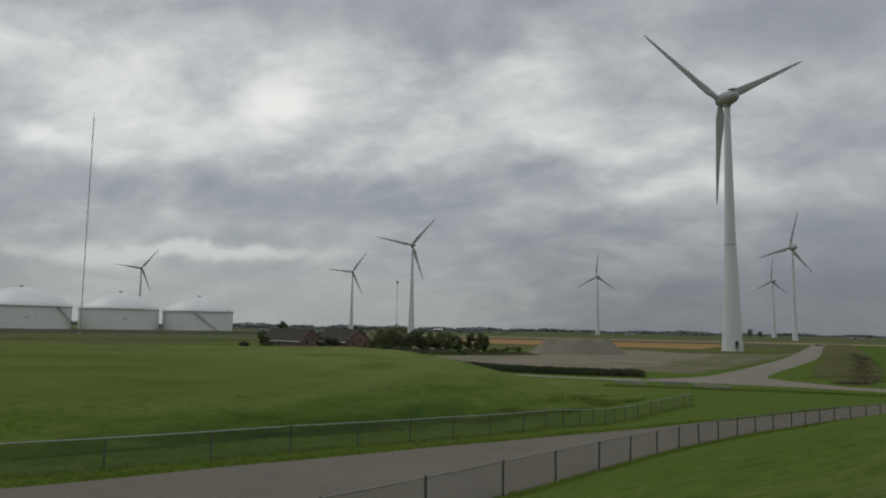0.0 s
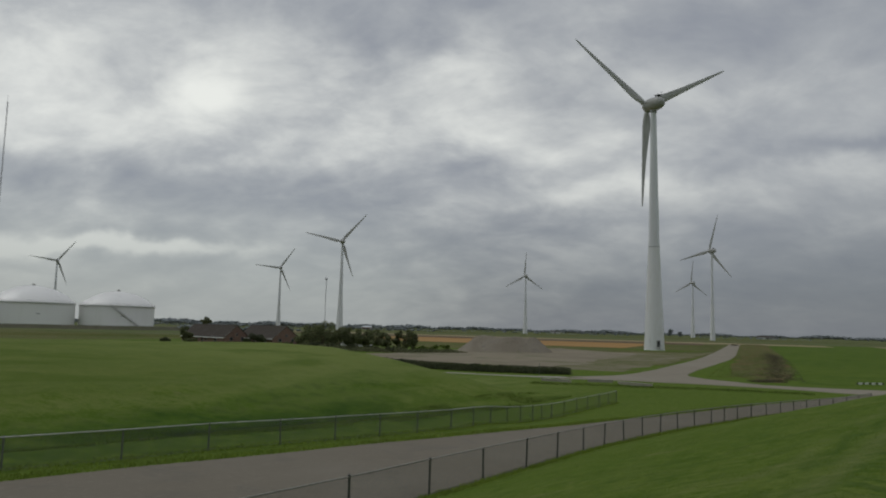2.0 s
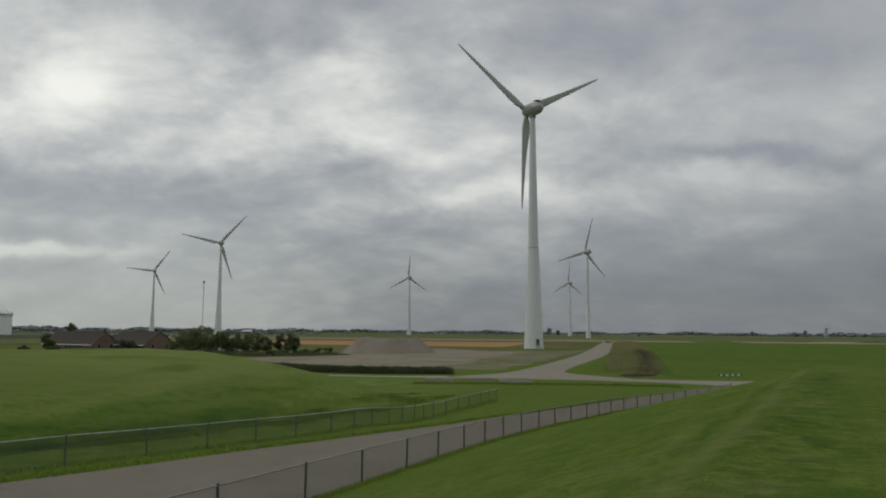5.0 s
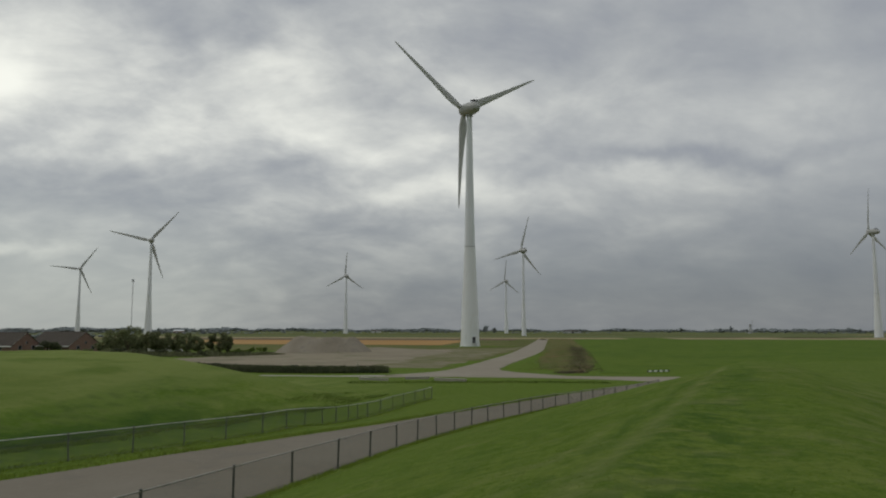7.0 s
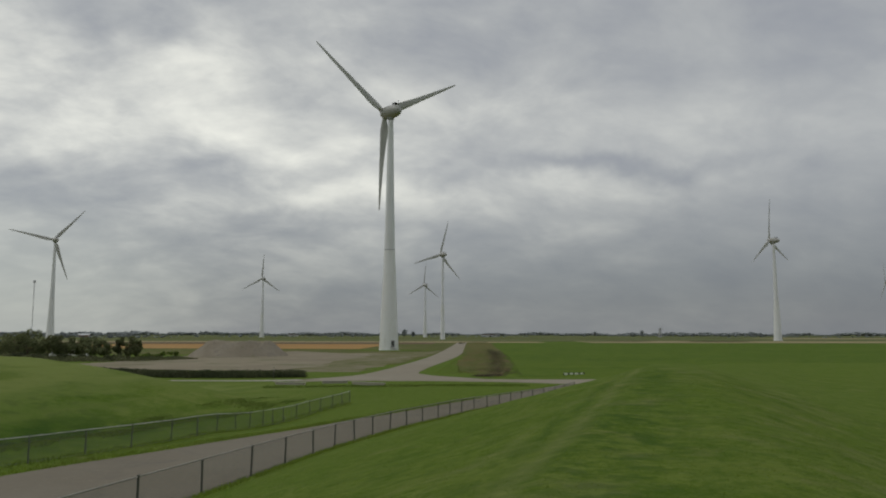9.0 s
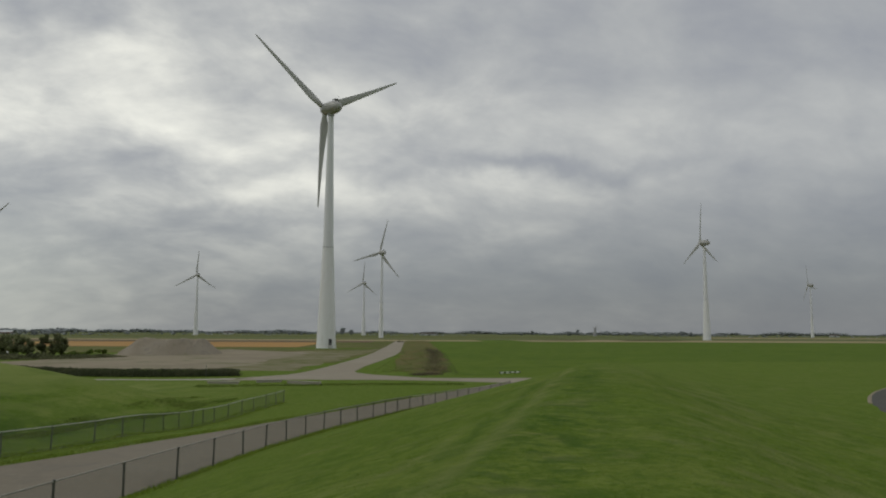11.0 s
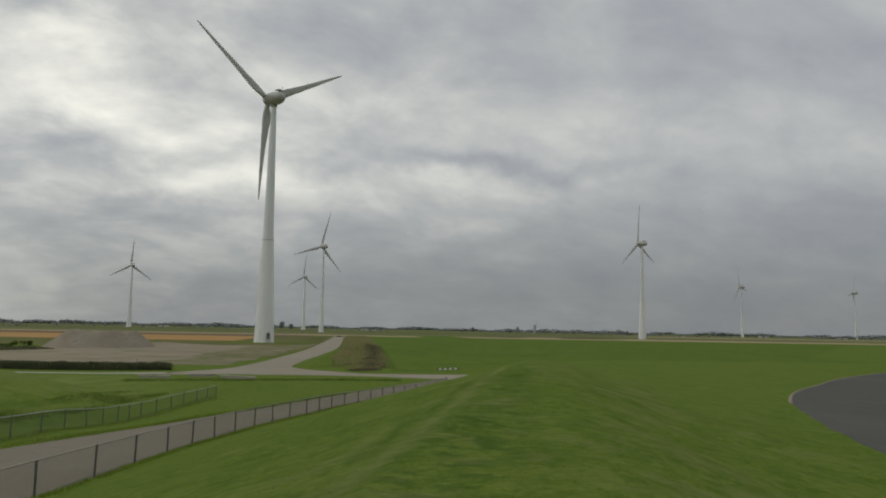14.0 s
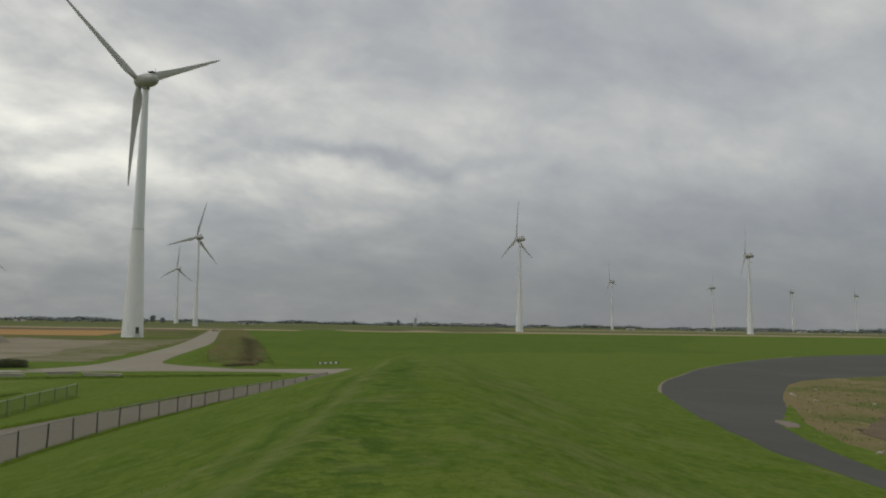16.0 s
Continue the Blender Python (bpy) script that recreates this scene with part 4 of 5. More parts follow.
        for k in range(7):
            box(stair, 0.28, 1.2, 0.05, d @ pose(r0 + 1.2 + 0.27 * k, 0, 1.45 - 0.19 * (k + 1)))
        box(stair, 1.1, 1.4, 0.08, d @ pose(r0 + 0.6, 0, 1.42))
        for s in (-0.65, 0.65):
            for k in (0, 1):
                bar(stair, d @ Vector((r0 + 1.1 + 1.9 * k, s, 1.45 - 1.35 * k - 0.1)), d @ Vector((r0 + 1.1 + 1.9 * k, s, 2.5 - 1.35 * k)), 0.035)
            bar(stair, d @ Vector((r0 + 1.1, s, 2.5)), d @ Vector((r0 + 3.0, s, 1.15)), 0.035)
        part("steps", stair, MAT["galv"], t, "small galvanised entrance steps")
        pad = lathe(bmesh.new(), [(6.6, -0.3), (6.5, 0.06), (6.3, 0.1)], 48)
        part("foundation_slab", pad, MAT["kerb"], t, "low round concrete slab")
    return t


turbine(60.6, 301.0, -58.0, "large pale grey wind turbine standing beside a gravel yard", True)
turbine(-696, 1161, 38, "far pale wind turbine rising behind storage tanks")
turbine(-352, 1220, 34, "far pale grey wind turbine behind the farm")
turbine(-168, 814, 40, "pale grey wind turbine behind the farm trees")
turbine(49, 1304, 1, "far pale grey wind turbine beyond brown fields")
turbine(350, 1394, 2, "far pale grey wind turbine beyond the road")
turbine(233, 846, 12, "slim pale grey wind turbine beyond the road's end", slim=0.72)
turbine(507, 627, -5, "pale grey wind turbine on the harvested field's edge")
turbine(1132, 1105, -22, "far hazy wind turbine seen nearly edge-on", slim=0.72)
turbine(839, 586, -20, "pale wind turbine seen nearly edge-on")
turbine(1452, 1107, 20, "very far wind turbine low over the horizon", slim=0.72)
turbine(1743, 1098, 50, "very far wind turbine low over the horizon", slim=0.72)
turbine(2035, 1099, 75, "very far wind turbine low over the horizon", slim=0.72)


# ---- storage tanks behind their bund ----
def at_bearing(az, d):
    a = radians(az)
    return -math.sin(a) * d, math.cos(a) * d


def storage_tank(az, d, radius, rim, top, stair_az, label):
    x, y = at_bearing(az, d)
    t = thing("storage_tank", pose(x, y, 0), label, "storage tank", "storage tanks")
    seg = 72
    part("shell", lathe(bmesh.new(), [(radius, -0.5), (radius, rim)], seg), MAT["tank"], t, "white painted steel shell", True)
    for k in range(1, 6):
        z = rim * k / 6.0
        part("shell_seam", lathe(bmesh.new(), [(radius - 0.1, z - 0.05), (radius + 0.03, z - 0.04), (radius + 0.03, z + 0.04), (radius - 0.1, z + 0.05)], seg, False), MAT["tank"], t)
    part("wind_girder", lathe(bmesh.new(), [(radius - 0.2, rim - 1.15), (radius + 0.9, rim - 1.1), (radius + 0.9, rim - 0.75), (radius - 0.2, rim - 0.7)], seg), MAT["galv"], t, "grey stiffening ring under the roof")
    h = top - rim
    big = (radius * radius + h * h) / (2 * h)
    rows = []
    for k in range(13):
        r = radius * (1 - k / 12.0)
        rows.append((max(r, 0.0), rim + math.sqrt(big * big - r * r) - (big - h)))
    part("dome_roof", lathe(bmesh.new(), rows, seg), MAT["dome"], t, "shallow white dome roof", True)
    ribs = bmesh.new()
    for k in range(24):
        a = 2 * math.pi * k / 24
        pts = [Vector((r * math.cos(a), r * math.sin(a), z + 0.06)) for r, z in rows[:-1]]
        for p, q in zip(pts, pts[1:]):
            bar(ribs, p, q, 0.05, 4)
    part("roof_ribs", ribs, MAT["dome"], t)
    vent = lathe(bmesh.new(), [(1.0, top - 0.1), (1.0, top + 0.7), (1.5, top + 0.8), (1.4, top + 1.1), (0.1, top + 1.4)], 16)
    part("roof_vent", vent, MAT["galv"], t)
    rail = bmesh.new()
    for k in range(72):
        a, b2 = 2 * math.pi * k / 72, 2 * math.pi * (k + 1) / 72
        p, q = (radius * math.cos(a), radius * math.sin(a)), (radius * math.cos(b2), radius * math.sin(b2))
        bar(rail, (*p, rim - 0.2), (*p, rim + 1.0), 0.05, 4)
        bar(rail, (*p, rim + 1.0), (*q, rim + 1.0), 0.05, 4)
    part("edge_rail", rail, MAT["galv"], t)
    # stair that climbs round the shell
    stair = bmesh.new()
    n = 30
    a0 = radians(stair_az)
    span = 0.86
    for k in range(n):
        f = k / (n - 1.0)
        a = a0 - span * (f - 0.5)
        c, s = math.cos(a), math.sin(a)
        m = Matrix.Translation(((radius + 0.6) * c, (radius + 0.6) * s, rim * f * 0.97)) @ pose(0, 0, 0, 0, 0, math.degrees(a))
        box(stair, 1.0, 0.75, 0.12, m)
        if k:
            bar(stair, m @ Vector((0.5, 0, 0)), old @ Vector((0.5, 0, 0)), 0.22, 4)
            bar(stair, m @ Vector((0.5, 0, 1.1)), old @ Vector((0.5, 0, 1.1)), 0.09, 4)
        old = m
    part("spiral_stair", stair, MAT["galv"], t, "grey steel stair winding up the shell")
    hatch = box(bmesh.new(), 0.3, 2.4, 0.5, pose(0, 0, 0, 0, 0, math.degrees(math.atan2(-y, -x)) + 8) @ pose(radius + 0.05, 0, rim * 0.52), 0.05)
    part("name_plate", hatch, MAT["joint"], t)
    return t


storage_tank(27.05, 620, 25.9, 17.0, 27.6, -49, "white domed storage tank with a diagonal stair")
storage_tank(32.25, 615, 27.6, 17.6, 29.2, 100, "white domed storage tank between two others")
storage_tank(38.3, 600, 32.5, 17.9, 30.4, 12, "large white domed storage tank")
storage_tank(44.6, 600, 30.0, 17.8, 30.0, 90, "white domed storage tank at the row's end")


def earth_wall(name, line, hgt, wide, mat, label, category):
    """A long low bank with sloping sides along a line."""
    p = line_points(line, 60)
    d = np.gradient(p, axis=0)
    d /= np.hypot(*d.T)[:, None]
    nrm = np.stack([-d[:, 1], d[:, 0]], -1)
    prof = [(-wide, -0.2), (-wide * 0.35, hgt * 0.93), (0, hgt), (wide * 0.35, hgt * 0.93), (wide, -0.2)]
    rng = np.random.RandomState(5)
    verts = []
    for k in range(60):
        j = rng.normal() * 0.06
        verts += [(p[k, 0] + nrm[k, 0] * o, p[k, 1] + nrm[k, 1] * o, z + (j if z > 0 else 0)) for o, z in prof]
    n = len(prof)
    faces = [(i * n + j, (i + 1) * n + j, (i + 1) * n + j + 1, i * n + j + 1) for i in range(59) for j in range(n - 1)]
    faces += [tuple(range(n)), tuple(59 * n + j for j in range(n))[::-1]]
    return tagged(raw_mesh(name, verts, faces, mat, False), label, category, kind="structure")


earth_wall("bund", [at_bearing(48, 540), at_bearing(38, 525), at_bearing(30, 535), at_bearing(24.0, 550), at_bearing(21.5, 600)], 2.6, 8.0, MAT["bund"], "dark grassed bund in front of the tanks", "bund")
earth_wall("low_bank", [at_bearing(46, 330), at_bearing(34, 330), at_bearing(24, 340), at_bearing(19, 350)], 0.9, 6.0, MAT["heath"], "low dry grass bank behind the mound", "bank")


def lattice_mast(x, y, tall, wide, label, top=""):
    t = thing("lattice_mast", pose(x, y, 0), label, "radio mast")
    legs = [Vector((wide * math.cos(a), wide * math.sin(a), 0)) for a in (0.4, 0.4 + 2.0944, 0.4 + 4.18879)]
    for p in legs:
        part("leg", bar(bmesh.new(), p - Vector((0, 0, 0.3)), p + Vector((0, 0, tall)), wide * 0.22, 6), MAT["mast"], t)
    lace = bmesh.new()
    n = int(tall / (wide * 4))
    for k in range(n):
        for i in range(3):
            a, b = legs[i], legs[(i + 1) % 3]
            z0, z1 = tall * k / n, tall * (k + 1) / n
            bar(lace, a + Vector((0, 0, z0)), b + Vector((0, 0, z1)), wide * 0.12, 4)
            bar(lace, a + Vector((0, 0, z0)), b + Vector((0, 0, z0)), wide * 0.10, 4)
    part("lattice", lace, MAT["mast"], t)
    if top:
        head = bmesh.new()
        lathe(head, [(wide * 0.9, tall - 3.2), (wide * 2.6, tall - 3.0), (wide * 2.6, tall - 2.8), (wide * 0.9, tall - 2.6)], 12)
        for k in range(6):
            a = k * 1.047
            box(head, 0.35, 0.5, 2.2, pose(wide * 2.4 * math.cos(a), wide * 2.4 * math.sin(a), tall - 2.6))
        part("antenna_platform", head, MAT["mast"], t)
    else:
        part("tip", bar(bmesh.new(), (0, 0, tall - 1), (0, 0, tall + 4), 0.12, 6), MAT["mast"], t)
    return t


lattice_mast(*at_bearing(34.65, 500), 130.0, 0.34, "tall slender grey lattice mast before the tanks")
lattice_mast(*at_bearing(12.75, 840), 58.0, 0.42, "grey lattice mast with an antenna platform", "ring")


# ---- fences along the road ----
def chain_fence(places, tall, label, post="post", thick=0.042, rail="galv", sunk=0.0):
    """Posts, rail and netting along the places given; the far end is sunk into the ground by up to sunk."""
    t = thing("chain_link_fence", Matrix.Identity(4), label, "fence", "fences along the road")
    rng = random.Random(3)
    post_bm = bmesh.new()
    lathe(post_bm, [(thick, -0.5), (thick, tall - 0.02), (thick + 0.007, tall - 0.01), (thick + 0.007, tall + 0.03), (0.02, tall + 0.05)], 8)
    me = bpy.data.meshes.new("post")
    post_bm.to_mesh(me)
    post_bm.free()
    me.materials.append(MAT[post])
    tops = []
    for x, y in places:
        z = z_at(x, y) - sunk * float(step(y, 58.0, 84.0))
        o = new("post", me)
        o.parent = t
        o.matrix_local = pose(x, y, z + rng.uniform(-0.03, 0.02), rng.uniform(-1.6, 1.6), rng.uniform(-1.6, 1.6), rng.uniform(0, 90))
        tops.append((Vector((x, y, z)), Vector((x, y, z + tall + rng.uniform(-0.02, 0.02)))))
    for (a, at), (b, bt) in zip(tops, tops[1:]):
        part("top_rail", bar(bmesh.new(), at, bt, 0.026, 6), MAT[rail], t, "galvanised top rail")
        part("tension_wire", bar(bmesh.new(), a + Vector((0, 0, 0.08)), b + Vector((0, 0, 0.08)), 0.006, 4), MAT["wire"], t)
        run, pitch, half = (b - a).length, 0.085, 0.0024
        verts, faces = [], []
        side = (b - a).normalized()
        n = int((run + tall) / pitch)
        for sign in (1, -1):
            for k in range(n):
                o0 = k * pitch - tall
                lo, hi = max(0.0, -o0), min(tall, run - o0)
                if hi - lo < 0.05:
                    continue
                q = []
                for h in (lo, hi):
                    f = (o0 + h) / run if sign > 0 else 1 - (o0 + h) / run
                    q.append(a.lerp(b, f) + Vector((0, 0, h)))
                w = (side * sign + Vector((0, 0, -1))) * half
                i = len(verts)
                verts += [q[0] - w, q[0] + w, q[1] + w, q[1] - w]
                faces.append((i, i + 1, i + 2, i + 3))
        net = raw_mesh("netting", verts, faces, MAT["wire"])
        net.parent = t
    return t


chain_fence(FENCE_RIGHT, 1.2, "waist-high chain-link fence with dark posts at the dike's foot", rail="rail", sunk=0.38)
chain_fence(FENCE_LEFT, 1.2, "waist-high chain-link fence below the grassy mound", "green_post", 0.038)

# ---- plants ----
def leaf_cloud(blobs, count, size, seed, flat=0.6):
    """Leaves as small folded quads scattered over uneven blobs (x, y, z, radius). Returns verts and faces."""
    rng = np.random.RandomState(seed)
    verts, faces = [], []
    weight = np.array([b[3] ** 2 for b in blobs])
    pick = rng.choice(len(blobs), count, p=weight / weight.sum())
    for i in pick:
        bx, by, bz, br = blobs[i]
        v = rng.normal(size=3)
        v /= np.linalg.norm(v)
        r = br * (0.55 + 0.5 * rng.rand() ** 0.6)
        c = np.array((bx, by, bz)) + v * r * (1, 1, 0.85)
        a = rng.normal(size=3)
        a = a - v * (a @ v) * flat
        a /= np.linalg.norm(a)
        b = np.cross(v + rng.normal(size=3) * 0.4, a)
        b /= np.linalg.norm(b) + 1e-9
        s = size * (0.6 + 0.8 * rng.rand())
        k = len(verts)
        fold = v * s * 0.25
        verts += [tuple(c - a * s), tuple(c - b * s * 0.6 - fold), tuple(c + a * s), tuple(c + b * s * 0.6 - fold)]
        faces += [(k, k + 1, k + 2), (k, k + 2, k + 3)]
    return verts, faces


def leafy(name, cloud, mat):
    return raw_mesh(name, cloud[0], cloud[1], mat)



def tree_thing(x, y, tall, wide, seed, label, leaves=1600, size=0.26, name="tree", mat="leaf", base=None):
    rng = random.Random(seed)
    t = thing(name, pose(x, y, z_at(x, y) if base is None else base, 0, 0, rng.uniform(0, 360)), label, "tree", "trees")
    trunk = bmesh.new()
    fork = tall * 0.22
    lean = Vector((rng.uniform(-0.3, 0.3), rng.uniform(-0.3, 0.3), fork))
    bar(trunk, (0, 0, -0.3), lean, tall * 0.032, 8, tall * 0.022)
    blobs = []
    n = 12
    for k in range(n):
        a = 2 * math.pi * k / n + rng.uniform(-0.4, 0.4)
        rr = wide * rng.uniform(0.15, 0.72)
        tip = Vector((rr * math.cos(a), rr * math.sin(a), tall * rng.uniform(0.16, 0.80)))
        bar(trunk, lean, tip, tall * 0.013, 5, tall * 0.004)
        blobs.append((tip.x, tip.y, tip.z, wide * rng.uniform(0.20, 0.36)))
    blobs.append((rng.uniform(-0.2, 0.2) * wide, 0, tall * 0.80, wide * 0.30))
    blobs.append((rng.uniform(-1, 1) * wide * 0.2, rng.uniform(-1, 1) * wide * 0.2, tall * 0.42, wide * 0.55))
    part("trunk", trunk, MAT["bark"], t, "grey-brown trunk and limbs")
    crown = leafy("crown", leaf_cloud(blobs, leaves, size, seed), MAT[mat])
    crown.parent = t
    tagged(crown, "uneven dark green leafy crown")
    return t


def bush_thing(x, y, tall, wide, seed, label, leaves=700, size=0.2, mat="hedge", long=1.0, turn=0.0):
    rng = random.Random(seed)
    t = thing("bush", pose(x, y, z_at(x, y), 0, 0, turn), label, "bush", "bushes")
    stems = bmesh.new()
    blobs = []
    for k in range(7):
        a = k * 0.9 + rng.uniform(-0.3, 0.3)
        tip = Vector((wide * long * rng.uniform(0.1, 0.8) * math.cos(a), wide * rng.uniform(0.1, 0.7) * math.sin(a), tall * rng.uniform(0.35, 0.7)))
        bar(stems, (tip.x * 0.3, tip.y * 0.3, -0.1), tip, 0.05, 5, 0.02)
        blobs.append((tip.x, tip.y, tip.z, tall * rng.uniform(0.28, 0.42)))
    part("stems", stems, MAT["bark"], t)
    c = leafy("foliage", leaf_cloud(blobs, leaves, size, seed), MAT[mat])
    c.parent = t
    return t


def blades(name, places, tall, wide, mat, label, seed, category="grass", per=3, lean=0.5):
    """Many thin bent blades as one object of stuff. places: (x, y, z) rows."""
    rng = np.random.RandomState(seed)
    p = np.repeat(np.asarray(places, float), per, 0)
    n = len(p)
    a = rng.rand(n) * 2 * math.pi
    h = tall * (0.55 + 0.75 * rng.rand(n))
    w = wide * (0.7 + 0.6 * rng.rand(n))
    off = rng.normal(size=(n, 2)) * wide * 2.5
    base = p[:, :2] + off
    dx, dy = np.cos(a), np.sin(a)
    ln = lean * h * (0.2 + 0.8 * rng.rand(n))
    v = np.empty((n, 5, 3))
    for k, (side, up, out) in enumerate(((-1, -0.08, 0.0), (1, -0.08, 0.0), (0.75, 0.6, 0.35), (-0.75, 0.6, 0.35), (0.0, 1.0, 1.0))):
        v[:, k, 0] = base[:, 0] - dy * w * 0.5 * side + dx * ln * out
        v[:, k, 1] = base[:, 1] + dx * w * 0.5 * side + dy * ln * out
        v[:, k, 2] = p[:, 2] + h * up
    idx = np.arange(n) * 5
    faces = np.concatenate([np.stack([idx, idx + 1, idx + 2, idx + 3], -1)]).tolist() + np.stack([idx + 3, idx + 2, idx + 4], -1).tolist()
    ob = raw_mesh(name, v.reshape(-1, 3).tolist(), faces, MAT[mat], True)
    return tagged(ob, label, category, kind="stuff")


def scatter(n, seed, inside, box4):
    rng = np.random.RandomState(seed)
    x = box4[0] + (box4[2] - box4[0]) * rng.rand(n * 3)
    y = box4[1] + (box4[3] - box4[1]) * rng.rand(n * 3)
    ok = inside(x, y)
    x, y = x[ok][:n], y[ok][:n]
    return np.stack([x, y, height(x, y)], -1)

# ---- gravel heap ----
def gravel_mound(x, y, turn, long, wide, tall):
    n, m = 72, 44
    verts, faces = [], []
    for i in range(n):
        for j in range(m):
            u, v = 2 * i / (n - 1) - 1, 2 * j / (m - 1) - 1
            e = max(0.0, 1 - (abs(u) ** 2.6 + abs(v) ** 2.2) ** 0.55)
            z = tall * min(1.0, e * 2.05)
            p = Vector((u * long * 0.16, v * wide * 0.2, 1.7))
            z *= 1 + 0.16 * noise.noise(p * 0.9) + 0.05 * noise.noise(p * 4.0)
            z += 0.10 * noise.noise(p * 9.0) * (z > 0.3)
            verts.append((u * long / 2, v * wide / 2, z - 0.05))
    faces = [(i * m + j, (i + 1) * m + j, (i + 1) * m + j + 1, i * m + j + 1) for i in range(n - 1) for j in range(m - 1)]
    ob = raw_mesh("gravel_mound", verts, faces, MAT["heap"])
    ob.matrix_world = pose(x, y, 0.05, 0, 0, turn)
    return tagged(ob, "broad flat-topped mound of brownish grey gravel", "gravel mound")


gravel_mound(2.4, 236.0, 14, 29.0, 26.0, 4.2)


# ---- farm ----
def house(x, y, turn, long, wide, eaves, ridge, label, doors=1):
    """A low brick farmhouse: walls, tiled roof, gutters, windows, door and chimney. Local x runs along the ridge."""
    t = thing("farmhouse", pose(x, y, 0, 0, 0, turn), label, "farmhouse", "farm buildings")
    bm = bmesh.new()
    L, W = long / 2, wide / 2
    v = [bm.verts.new(p) for p in ((-L, -W, -0.3), (L, -W, -0.3), (L, W, -0.3), (-L, W, -0.3), (-L, -W, eaves), (L, -W, eaves), (L, W, eaves), (-L, W, eaves), (-L, 0, ridge - 0.15), (L, 0, ridge - 0.15))]
    for f in ((0, 1, 5, 4), (2, 3, 7, 6), (1, 2, 6, 9, 5), (3, 0, 4, 8, 7), (3, 2, 1, 0)):
        bm.faces.new([v[k] for k in f])
    part("wall", bm, MAT["brick"], t, "red-brown brick walls")
    slope = math.atan2(ridge - eaves, W)
    run = math.hypot(ridge - eaves, W) + 0.5
    for s in (-1, 1):
        ny = 10
        for j in range(ny):
            b = bmesh.new()
            # one course of tiles after another, each a little over the one below
            c = Matrix.Translation((0, 0, ridge)) @ Matrix.Rotation(-s * slope, 4, "X") @ Matrix.Translation((0, s * (run * (j + 0.5) / ny), 0.0)) @ Matrix.Rotation(-s * 0.05, 4, "X")
            box(b, long + 0.6, run / ny * 1.12, 0.09, c)
            part("tile_course", b, MAT["roof"], t, "dark grey roof tile course")
        g = bmesh.new()
        bar(g, (-L - 0.3, s * (W + 0.42), eaves - 0.22), (L + 0.3, s * (W + 0.42), eaves - 0.22), 0.13, 8)
        box(g, long + 0.6, 0.08, 0.16, pose(0, s * (W + 0.30), eaves - 0.22))
        part("gutter", g, MAT["white"], t, "white gutter and fascia")
    part("ridge_cap", bar(bmesh.new(), (-L - 0.3, 0, ridge + 0.06), (L + 0.3, 0, ridge + 0.06), 0.14, 8), MAT["roof"], t)
    for s in (-1, 1):
        for e in (-1, 1):
            b = bmesh.new()
            bar(b, (e * (L + 0.22), s * (W + 0.35), eaves - 0.2), (e * (L + 0.22), 0, ridge + 0.02), 0.08, 4)
            part("barge_board", b, MAT["kerb"], t)
    def opening(name, m, w, h):
        o = part(name, box(bmesh.new(), w, 0.06, h, m @ pose(0, -0.035, 0)), MAT["pane"], t)
        f = bmesh.new()
        for dx in (-w / 2, w / 2):
            box(f, 0.05, 0.12, h + 0.1, m @ pose(dx, -0.05, -0.05))
        for dz in (-0.08, h - 0.02):
            box(f, w + 0.1, 0.14, 0.05, m @ pose(0, -0.05, dz))
        part("frame", f, MAT["joint"], o)

    for k in range(4):
        opening("window", pose(-L + long * (k + 0.7) / 4.6, -W, 0.75), 1.1, max(0.7, eaves - 1.25))
    for k in (-1, 1):
        opening("window", pose(L, k * W * 0.45, 0.8, 0, 0, 90), 1.0, 1.15)
    opening("window", pose(L, 0, eaves + 0.55, 0, 0, 90), 0.6, 0.7)
    for k in range(doors):
        opening("door", pose(-L + long * (0.5 + 0.3 * k), -W, 0.0), 0.95, 2.05)
    return t


house(*at_bearing(16.85, 259), -41, 21.0, 10.4, 2.0, 5.9, "red brick farmhouse with a steep dark roof")
house(*at_bearing(20.6, 270.5), -38, 26.5, 9.2, 1.9, 5.75, "long low brick farmhouse with a dark roof", 2)


